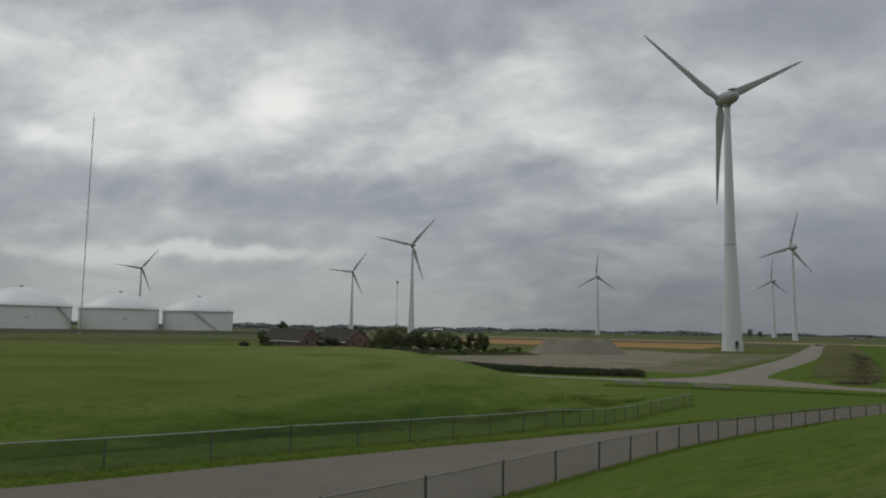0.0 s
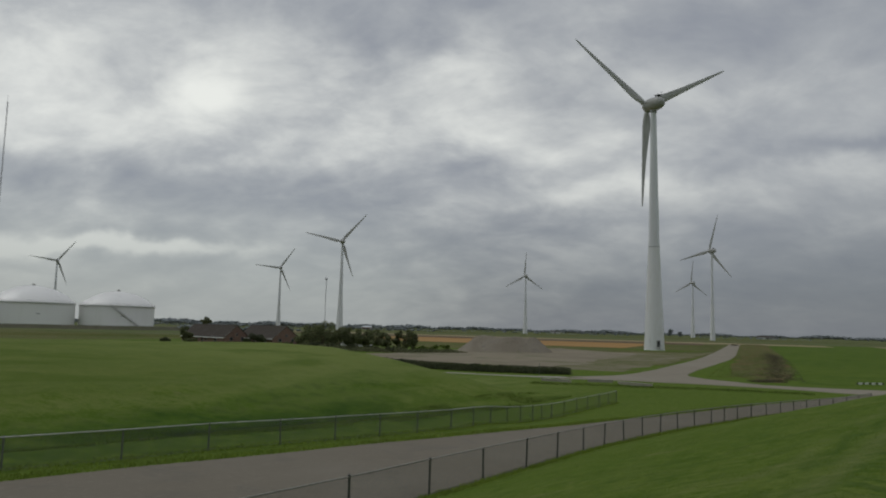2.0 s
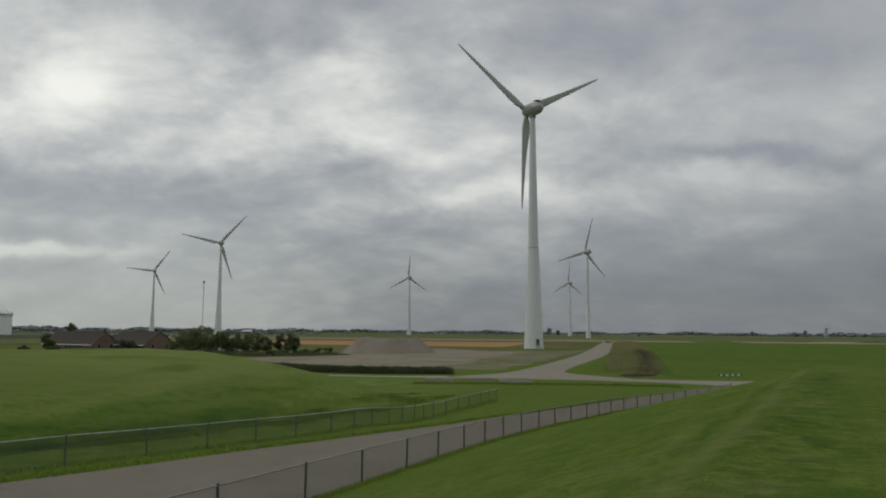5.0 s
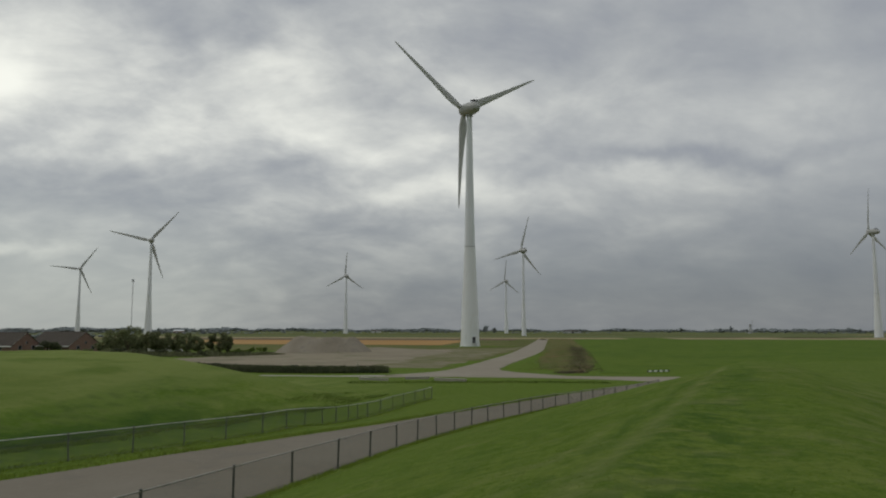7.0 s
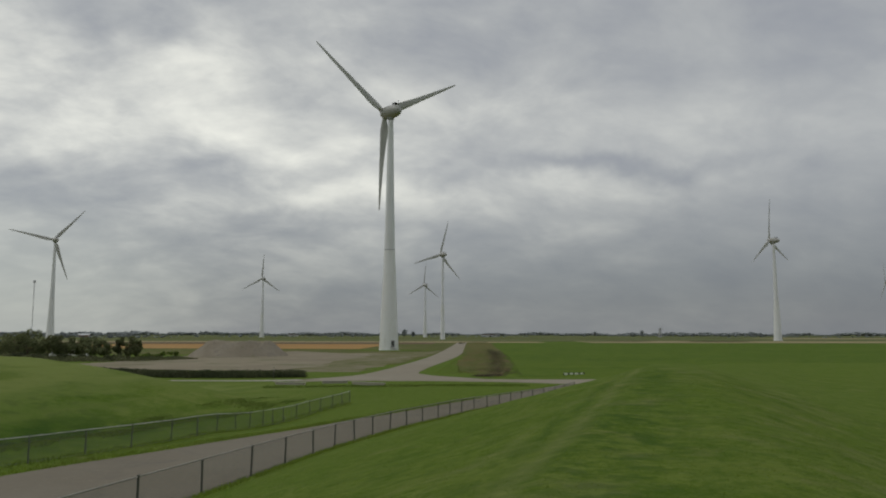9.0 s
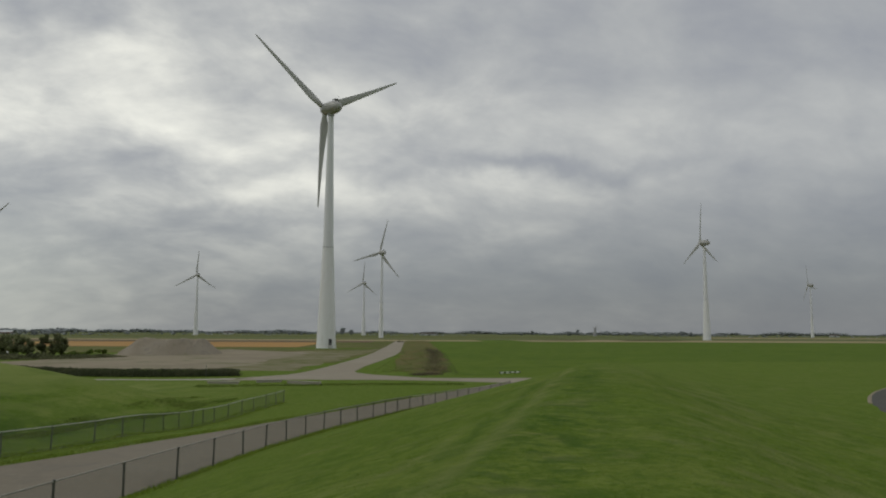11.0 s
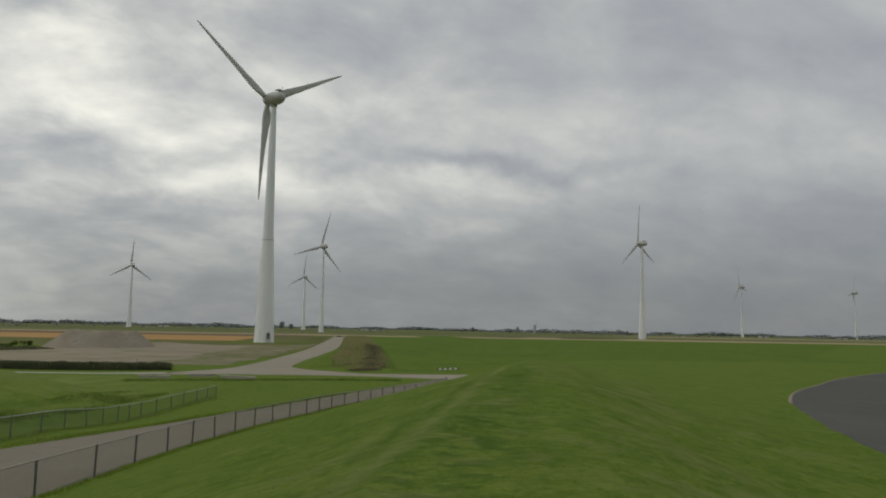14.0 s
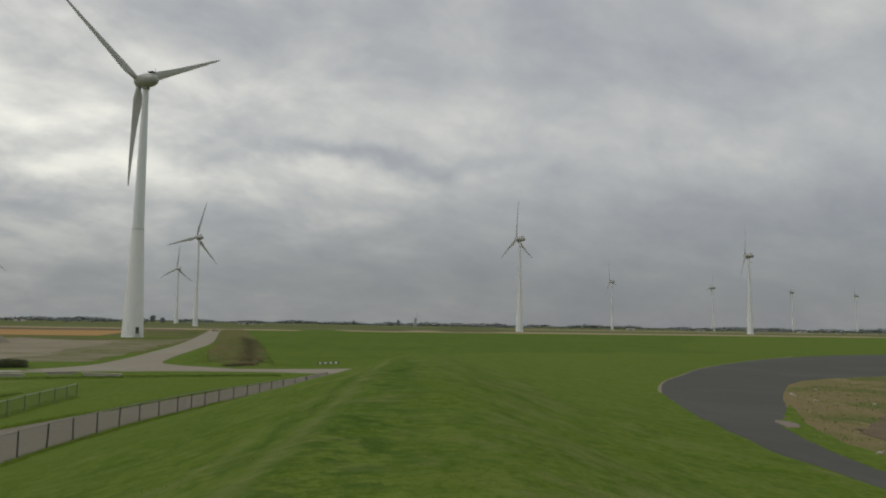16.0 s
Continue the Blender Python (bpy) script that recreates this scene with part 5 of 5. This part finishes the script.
def parked_car(x, y, turn, label, van=False):
    t = thing("parked_van" if van else "parked_car", pose(x, y, 0.12, 0, 0, turn), label, "van" if van else "car", "cars at the farm")
    L, W = (4.9, 1.9) if van else (4.3, 1.75)
    prof = [(-L / 2, 0.25), (-L / 2, 0.95), (-L / 2 + 0.15, 1.0), (-L / 2 + 0.5, 1.9 if van else 1.42), (L * 0.12, 1.95 if van else 1.45), (L * 0.27, 1.0), (L / 2 - 0.1, 0.85), (L / 2, 0.6), (L / 2, 0.25)]
    b = bmesh.new()
    a = [b.verts.new((x0, -W / 2, z0)) for x0, z0 in prof]
    c = [b.verts.new((x0, W / 2, z0)) for x0, z0 in prof]
    b.faces.new(a)
    b.faces.new(c[::-1])
    for k in range(len(prof)):
        j = (k + 1) % len(prof)
        b.faces.new((a[j], a[k], c[k], c[j]))
    bmesh.ops.bevel(b, geom=b.edges[:], offset=0.06, segments=2, affect="EDGES")
    part("body", b, MAT["white"], t, "white car body", True)
    for s in (-1, 1):
        part("side_window", box(bmesh.new(), L * 0.45, 0.03, 0.42, pose(-L * 0.1, s * W / 2, 1.25 if van else 0.95)), MAT["pane"], t)
        for e in (-1, 1):
            w = part("wheel", lathe(bmesh.new(), [(0.30, -0.1), (0.32, -0.06), (0.32, 0.06), (0.30, 0.1)], 16, True, pose(e * L * 0.31, s * (W / 2 - 0.08), 0.28, 90)), MAT["dark"], t)
            part("rim", lathe(bmesh.new(), [(0.19, -0.115), (0.19, 0.115)], 12, True, pose(e * L * 0.31, s * (W / 2 - 0.08), 0.28, 90)), MAT["galv"], w)
    return t


parked_car(*at_bearing(12.95, 232), 12, "white car parked under farm trees")
parked_car(*at_bearing(9.9, 236), -20, "white van parked behind farm trees", True)
parked_car(*at_bearing(11.1, 236), 30, "white car half hidden by shrubs")

FARM_TREES = [(14.1, 235, 5.9, 3.4), (13.4, 231, 6.2, 3.2), (12.7, 228, 7.2, 3.3), (12.1, 232, 6.0, 2.8), (11.5, 226, 5.6, 2.8), (10.8, 228, 5.6, 2.6), (10.2, 225, 5.3, 2.7),
              (9.5, 227, 5.3, 2.5), (8.9, 222, 5.1, 2.8), (8.2, 220, 4.2, 2.2), (7.25, 226, 4.7, 1.7), (6.6, 222, 5.5, 2.3), (6.1, 225, 4.5, 1.7)]
for k, (az, d, h, w) in enumerate(FARM_TREES):
    x, y = at_bearing(az + 0.15, d)
    tree_thing(x, y, h * 1.2, w * 1.25, 20 + k, "olive green bushy tree in the farm's row", 1900, 0.22)
tree_thing(*at_bearing(21.2, 330), 10.0, 3.0, 51, "tall tree rising behind a farmhouse roof", 1500, 0.3)
tree_thing(*at_bearing(22.55, 262), 5.6, 2.4, 52, "dark tree at the farmhouse's end", 1500, 0.28)
bush_thing(*at_bearing(17.55, 247), 3.5, 2.7, 61, "round dark bush between the farmhouses", 1100, 0.26)
bush_thing(*at_bearing(18.3, 252), 2.0, 1.6, 62, "small dark bush by a brick wall", 600, 0.22)
bush_thing(*at_bearing(23.85, 240), 1.9, 2.6, 63, "low dark bush on the pasture's edge", 800, 0.26)
bush_thing(*at_bearing(14.6, 246), 2.4, 2.0, 64, "dark bush beside a brick gable", 700, 0.24)
for k, az in enumerate(np.linspace(13.6, 8.0, 9)):
    x, y = at_bearing(az, 217 - 2.0 * k)
    bush_thing(x, y, (2.3, 1.5, 2.0, 1.3, 1.9, 1.2, 1.7, 1.1, 1.5)[k], 2.6, 70 + k, "dense olive shrub under the farm trees", 800, 0.2, "leaf" if k % 2 else "hedge")
for k, (az, d) in enumerate(((4.8, 226), (3.9, 236), (5.5, 214))):
    bush_thing(*at_bearing(az, d), 1.5, 2.6, 90 + k, "low green scrub at the yard's edge", 500, 0.22, "rough_blade", 1.6)


for k, (az, d) in enumerate(((22.2, 258), (15.5, 240), (7.6, 219))):
    bush_thing(*at_bearing(az, d), 1.4, 2.0, 94 + k, "ragged olive shrub at the farm's edge", 600, 0.18, "leaf", 1.4)


# ---- hedge, culvert, signs by the road fork ----
def thicket(name, line, count, tall, wide, size, mat, label, category, seed, taper=0.0, lumpy=0.28, rise=None):
    """A soft low thicket along a line, as one object of stuff: small leaves, denser in the middle."""
    rng = np.random.RandomState(seed)
    p = line_points(line, 500)
    d = np.gradient(p, axis=0)
    d /= np.hypot(*d.T)[:, None]
    i = (500 * rng.rand(count)).astype(int)
    off = np.clip(rng.normal(size=count) * 0.5, -0.9, 0.9)
    f = i / 500.0
    lump = 1 - lumpy + lumpy * np.sin(f * 41 + 2 * np.sin(f * 17)) * np.sin(f * 67 + 1.0)
    top = tall * lump * (1 - taper * f) * np.exp(-off * off * 1.3)
    x = p[i, 0] - d[i, 1] * off * wide + rng.normal(size=count) * 0.15
    y = p[i, 1] + d[i, 0] * off * wide + rng.normal(size=count) * 0.15
    z = height(x, y) + (0 if rise is None else rise(x, y)) + top * rng.rand(count) ** 0.8
    a = rng.normal(size=(count, 3))
    a /= np.linalg.norm(a, axis=1)[:, None]
    b = np.cross(a, rng.normal(size=(count, 3)))
    b /= np.linalg.norm(b, axis=1)[:, None]
    s = (size * (0.6 + 0.8 * rng.rand(count)))[:, None]
    c = np.stack([x, y, z], -1)
    v = np.stack([c - a * s, c - b * s * 0.5, c + a * s, c + b * s * 0.5], 1).reshape(-1, 3)
    return tagged(raw_mesh(name, v.tolist(), np.arange(count * 4).reshape(-1, 4).tolist(), MAT[mat]), label, category, kind="stuff")


thicket("undergrowth", [at_bearing(14.3, 222), at_bearing(11.5, 208), at_bearing(8.0, 200), at_bearing(5.2, 204), at_bearing(3.2, 214)], 17000, 1.9, 5.0, 0.17, "sedge", "low grey-green undergrowth before the farm trees", "undergrowth", 13, 0.5)
thicket("reed_bed", [(-22, 138), (-14, 130), (-8, 124.2), (1, 121.4), (11.2, 121.2)], 26000, 1.2, 2.6, 0.11, "hedge", "dark green reed bed along a ditch", "reeds", 11, 0.0, 0.07)
p0 = line_points([(-22, 136.5), (-14, 128.3), (-8, 122.3), (1, 119.6), (11.0, 119.4)], 700)
blades("reed_stems", [(x, y, 0.0) for x, y in p0], 0.85, 0.05, "hedge", "tall grey-green reed stems in front of a ditch", 12, "reeds", 4, 0.35)


thicket("ditch_sedge", [(4.0, 97.5), (12, 97.6), (20, 97.4), (28, 96.2), (37, 93.6)], 5000, 0.32, 1.3, 0.07, "rough_blade", "dark lush grass along a shallow ditch", "grass", 17)


def low_wall(a, b, tall, thick, label):
    a, b = Vector((*a, 0.02)), Vector((*b, 0.02))
    t = thing("culvert_wall", pose(*((a + b) / 2), 0, 0, math.degrees(math.atan2(b.y - a.y, b.x - a.x))), label, "culvert wall", "culvert walls")
    run = (b - a).length
    part("wall", box(bmesh.new(), run, thick, tall, None, 0.03), MAT["kerb"], t)
    part("coping", box(bmesh.new(), run + 0.12, thick + 0.1, 0.10, pose(0, 0, tall - 0.02), 0.02), MAT["kerb"], t)
    return t


low_wall((5.8, 103.8), (9.4, 101.6), 0.30, 0.30, "low weathered concrete culvert wall in grass")
low_wall((11.9, 104.0), (15.2, 104.0), 0.34, 0.35, "pale concrete culvert wall beside the road")
low_wall((15.6, 101.6), (19.2, 98.2), 0.30, 0.30, "dark weathered concrete culvert wall in grass")


def marker_post(x, y, tall, label):
    t = thing("marker_post", pose(x, y, 0, 1.5, -1, 20), label, "marker post")
    part("post", lathe(bmesh.new(), [(0.05, -0.3), (0.05, tall), (0.02, tall + 0.03)], 8), MAT["green_post"], t)
    part("plate", box(bmesh.new(), 0.22, 0.03, 0.28, pose(0, -0.06, tall - 0.34), 0.01), MAT["kerb"], t)
    return t


marker_post(6.2, 116.8, 1.75, "thin grey marker post in front of reeds")


def board_barrier(x, y, turn, label):
    t = thing("road_barrier", pose(x, y, 0.0, 0, 0, turn), label, "road barrier")
    for s in (-1, 1):
        part("leg", box(bmesh.new(), 0.10, 0.10, 0.48, pose(s * 2.0, 0.06, -0.1), 0.01), MAT["post"], t)
    part("board", box(bmesh.new(), 4.4, 0.05, 0.24, pose(-0.25, 0, 0.12), 0.01), MAT["green_post"], t, "dull green barrier board")
    for k in range(4):
        part("white_panel", box(bmesh.new(), 0.60, 0.02, 0.25, pose(-1.85 + 1.08 * k, -0.04, 0.115)), MAT["barrier"], t, "white painted panel")
    return t


board_barrier(54.2, 116.0, 14, "low barrier with four white panels at a field's edge")

# brown reeds and scrub on the bank beside the branch road
thicket("bank_scrub", [(42.6, 120), (45.6, 129), (51.0, 144), (57.2, 162), (63.2, 179), (72.5, 206), (84.5, 243), (97, 281)], 13000, 0.34, 3.8, 0.09, "withered", "dark brown withered scrub on the bank's steep side", "scrub", 121, 0.2, 0.35, bank_rise)
thicket("bank_sedge", [(38, 122), (41.5, 132), (46.5, 147), (54, 168), (62, 192), (75, 230), (88, 268)], 6000, 0.18, 6.0, 0.07, "bank", "olive withered sedge on the roadside bank", "sedge", 123, 0.0, 0.28, bank_rise)
thicket("fork_scrub", [(37.0, 115.6), (39.5, 116.2), (42.0, 117.2)], 1400, 0.45, 1.6, 0.08, "withered", "dark low scrub at the road fork", "scrub", 122)
bush_thing(146, 484, 1.0, 2.5, 142, "dark scrub where the road ends", 500, 0.25, "hedge", 1.6, 10)


def bank_spots(n, seed):
    rng = np.random.RandomState(seed)
    a = line_points([(34, 115), (41.5, 147), (53, 180), (75, 243), (99, 314)], 200)
    b = line_points([(41, 115), (53, 145), (65, 179), (86, 243), (111, 320)], 200)
    i = (199 * (0.06 + 0.94 * rng.rand(n) ** 1.6)).astype(int)
    f = (rng.rand(n) ** 0.55)[:, None]
    q = a[i] * (1 - f) + b[i] * f
    return np.concatenate([q, (height(q[:, 0], q[:, 1]) + bank_rise(q[:, 0], q[:, 1]))[:, None]], -1)


blades("bank_reeds", bank_spots(900, 14), 0.28, 0.03, "reed", "tall withered grass on the roadside bank", 15, "grass", 4, 0.5)
blades("bank_grass", bank_spots(1500, 16), 0.20, 0.03, "rough_blade", "rough green grass on the roadside bank", 17, "grass", 4, 0.5)


# ---- grass near the camera, as stuff ----
def dike_uw(x, y):
    return ((x - CREST[0]) * ALONG[0] + (y - CREST[1]) * ALONG[1], (x - CREST[0]) * ALONG[1] - (y - CREST[1]) * ALONG[0])


def on_dike(x, y):
    u, w = dike_uw(x, y)
    r = np.hypot(x, y)
    return (w > -14.0) & (w < 15.5) & (r > 3.5) & (r < 34.0) & (y > 2.0)


blades("dike_grass", scatter(90000, 21, on_dike, (-20, 2, 34, 34)), 0.012, 0.011, "short_blade", "short green grass on the dike", 22, "grass", 1, 1.9)


def beside(line, lo, hi, n, seed):
    """Spots along a line, lo to hi metres to its left."""
    rng = np.random.RandomState(seed)
    p = line_points(line, 400)
    d = np.gradient(p, axis=0)
    d /= np.hypot(*d.T)[:, None]
    i = (400 * rng.rand(n)).astype(int)
    o = (lo + (hi - lo) * rng.rand(n))[:, None]
    q = p[i] + np.stack([-d[i, 1], d[i, 0]], -1) * o
    return np.concatenate([q, height(q[:, 0], q[:, 1])[:, None]], -1)


blades("fence_foot_grass", beside(FENCE_RIGHT[5:], -0.9, 0.05, 3500, 31), 0.14, 0.018, "blade", "longer grass along the fence's foot", 32, "grass", 4, 0.6)
blades("verge_grass", beside(ROAD_LEFT[2:-2], -0.05, 1.2, 4000, 33), 0.14, 0.02, "blade", "grass verge along the road", 34, "grass", 4, 0.6)
ditch = beside(FENCE_LEFT[2:], 4.5, 9.5, 16000, 35)
ditch = ditch[np.sin(ditch[:, 0] * 0.9 + 1.5 * np.sin(ditch[:, 1] * 0.5)) + np.sin(ditch[:, 1] * 0.7 - ditch[:, 0] * 0.3) > np.random.RandomState(39).normal(size=len(ditch)) * 0.9 + 0.2]
blades("ditch_grass", ditch, 0.13, 0.022, "rough_blade", "rough dark grass at the mound's foot", 36, "grass", 4, 1.1)
blades("fence_grass", beside(FENCE_LEFT[2:], -0.5, 0.8, 2500, 37), 0.13, 0.02, "blade", "longer grass under the fence", 38, "grass", 4, 0.6)


def on_island(x, y):
    return (np.hypot(x, y) < 95) & (y > 6 + (x - 28) * 0.28) & (y < np.interp(x, (24.9, 28.1, 33.9, 43.1, 48.8, 57.3, 72.5), (14.0, 17.3, 22.0, 27.5, 31.4, 36.6, 43.3))) & (x > 25) & (x < 84)


blades("dry_tussocks", scatter(3000, 41, on_island, (28, 5, 88, 46)), 0.12, 0.03, "dry_blade", "dry yellow grass inside the loop road", 42, "grass", 4, 1.4)
blades("green_tussocks", scatter(900, 43, on_island, (28, 5, 70, 40)), 0.12, 0.03, "rough_blade", "green weeds inside the loop road", 44, "grass", 4, 0.7)


def stone(x, y, s, seed, label, mat="kerb"):
    b = bmesh.new()
    bmesh.ops.create_icosphere(b, subdivisions=2, radius=1.0)
    for v in b.verts:
        v.co *= 1 + 0.35 * noise.noise(v.co * 1.4 + Vector((seed, 0, 0)))
        v.co = Vector((v.co.x * s, v.co.y * s * 0.7, v.co.z * s * 0.45))
    ob = link_mesh("stone", b, MAT[mat])
    ob.matrix_world = pose(x, y, z_at(x, y) + 0.05 + s * 0.12, 6, -5, seed * 47)
    return tagged(ob, label, "stone", "stones on the berm")


for k, (x, y, s) in enumerate(((52.2, 33.8, 0.30), (51.6, 33.2, 0.2), (48.5, 29.8, 0.22), (58.7, 35.9, 0.25), (50.3, 27.0, 0.2), (27.3, 15.0, 0.10), (27.9, 15.2, 0.14), (28.3, 15.1, 0.09), (28.9, 15.6, 0.07))):
    stone(x, y, s * 0.75, k + 1, "pale lump of rubble in dry grass")


# ---- the far distance ----
lump = bmesh.new()
bmesh.ops.create_icosphere(lump, subdivisions=1, radius=1.0)
LUMP_V = np.array([v.co[:] for v in lump.verts])
LUMP_F = np.array([[v.index for v in f.verts] for f in lump.faces])
lump.free()


def woods(name, rows, seed, label):
    """Distant rows of trees as one object of stuff: clumps of leaves standing on the ground. rows: (bearing from, to, distance, height, clumps)."""
    rng = np.random.RandomState(seed)
    verts, faces = [], []
    for a0, a1, dist, tall, n in rows:
        phase = rng.rand(2) * 6
        for k in range(n):
            f = (k + rng.rand()) / n
            az = radians(a0 + (a1 - a0) * f)
            d = dist * (1 + 0.04 * rng.normal())
            # low scrub with taller groves here and there
            grove = 0.5 + 0.5 * math.sin(f * 23 + phase[0]) * math.sin(f * 11 + phase[1])
            h = tall * ((0.45 if grove < 0.42 else 0.8) + 0.62 * grove ** 2 * rng.rand() + 0.18 * rng.rand())
            cx, cy = -math.sin(az) * d, math.cos(az) * d
            wide = tall * (0.6 + 0.9 * rng.rand())
            for _ in range(8):
                r = h * (0.18 + 0.15 * rng.rand())
                c = np.array((cx + rng.normal() * wide * 0.6, cy + rng.normal() * wide * 0.4, max(r * 0.5, h - r * (1 + 1.2 * rng.rand()))))
                at = len(verts)
                verts += (c + LUMP_V * r * (0.7 + 0.6 * rng.rand(len(LUMP_V), 1)) * (1.35, 1.35, 0.95)).tolist()
                faces += (LUMP_F + at).tolist()
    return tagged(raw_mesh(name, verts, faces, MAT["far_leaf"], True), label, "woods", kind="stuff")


# far woods and hedges take the leaf colour with haze painted in
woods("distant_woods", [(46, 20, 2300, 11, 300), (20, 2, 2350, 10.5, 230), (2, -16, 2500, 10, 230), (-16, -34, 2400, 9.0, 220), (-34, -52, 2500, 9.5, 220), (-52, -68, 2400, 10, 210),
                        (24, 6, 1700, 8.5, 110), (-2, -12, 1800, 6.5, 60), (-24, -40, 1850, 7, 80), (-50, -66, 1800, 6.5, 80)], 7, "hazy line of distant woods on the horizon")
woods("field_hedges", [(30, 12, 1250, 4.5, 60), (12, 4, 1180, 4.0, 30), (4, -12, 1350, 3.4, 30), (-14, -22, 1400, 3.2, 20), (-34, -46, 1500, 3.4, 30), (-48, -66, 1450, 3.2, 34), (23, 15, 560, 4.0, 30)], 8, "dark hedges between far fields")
# far single trees share the haze-tinted leaf colour
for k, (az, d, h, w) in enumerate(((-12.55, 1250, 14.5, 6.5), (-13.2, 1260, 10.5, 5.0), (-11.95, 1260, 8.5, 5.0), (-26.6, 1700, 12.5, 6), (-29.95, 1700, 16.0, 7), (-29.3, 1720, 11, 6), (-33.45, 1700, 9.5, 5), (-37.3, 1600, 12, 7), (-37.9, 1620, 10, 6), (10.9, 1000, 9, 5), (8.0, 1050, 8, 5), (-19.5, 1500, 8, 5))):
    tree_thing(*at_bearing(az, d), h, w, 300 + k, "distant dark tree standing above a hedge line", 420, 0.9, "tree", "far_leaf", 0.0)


def windmill(x, y, tall, label):
    t = thing("windmill", pose(x, y, 0, 0, 0, 30), label, "windmill")
    part("body", lathe(bmesh.new(), [(4.6, -0.3), (4.2, 3.0), (3.0, 10.0), (2.2, 15.5)], 8), MAT["joint"], t, "grey tapered body")
    part("gallery", lathe(bmesh.new(), [(3.6, 5.4), (5.6, 5.5), (5.6, 5.7), (3.6, 5.8)], 8), MAT["white"], t)
    part("cap", lathe(bmesh.new(), [(2.4, 15.5), (2.5, 16.6), (1.7, 18.0), (0.1, 18.8)], 12), MAT["joint"], t)
    for k in range(4):
        b = bmesh.new()
        m = pose(0, -3.2, 17.0, 8) @ pose(0, 0, 0, 0, 2 + 90 * k, 0)
        bar(b, m @ Vector((0, 0, 0)), m @ Vector((0, 0, 11.0)), 0.2, 5)
        for j in range(9):
            bar(b, m @ Vector((-0.1, 0, 2 + j)), m @ Vector((1.6, 0, 2 + j)), 0.06, 4)
        bar(b, m @ Vector((1.6, 0, 2)), m @ Vector((1.6, 0, 10.2)), 0.07, 4)
        part("sail", b, MAT["mast"], t)
    return t


windmill(*at_bearing(-31.2, 1650), 27.0, "small traditional windmill on the horizon")


def far_hall(az, d, long, wide, tall, turn, label, mat="hall"):
    x, y = at_bearing(az, d)
    t = thing("barn", pose(x, y, 0, 0, 0, turn), label, "barn", "far barns")
    part("wall", box(bmesh.new(), long, wide, tall * 0.6, pose(0, 0, -0.2)), MAT[mat], t)
    b = bmesh.new()
    L, W = long / 2 + 0.4, wide / 2 + 0.4
    v = [b.verts.new(p) for p in ((-L, -W, tall * 0.58), (L, -W, tall * 0.58), (L, W, tall * 0.58), (-L, W, tall * 0.58), (-L, 0, tall), (L, 0, tall))]
    for f in ((0, 1, 5, 4), (2, 3, 4, 5), (1, 2, 5), (3, 0, 4), (3, 2, 1, 0)):
        b.faces.new([v[k] for k in f])
    part("roof", b, MAT["hall"] if mat == "brick" else MAT["roof"], t)
    part("door", box(bmesh.new(), long * 0.14, 0.2, tall * 0.42, pose(0, -wide / 2 - 0.05, 0)), MAT["dark"], t)
    return t


for k, (az, d, lg, wd, h, mat) in enumerate(((-18.9, 1500, 30, 14, 6, "hall"), (-4.4, 1750, 20, 12, 6, "hall"), (-51.8, 1750, 20, 12, 6, "hall"), (-55.8, 1900, 24, 12, 7, "hall"), (-58.3, 1700, 16, 12, 6, "hall"), (9.6, 1500, 18, 12, 6, "brick"), (-47.0, 1900, 18, 12, 6, "hall"))):
    far_hall(az, d, lg, wd, h, az + 12 * (-1) ** k, "far pale barn among fields" if mat == "hall" else "far brick barn with a pale roof", mat)
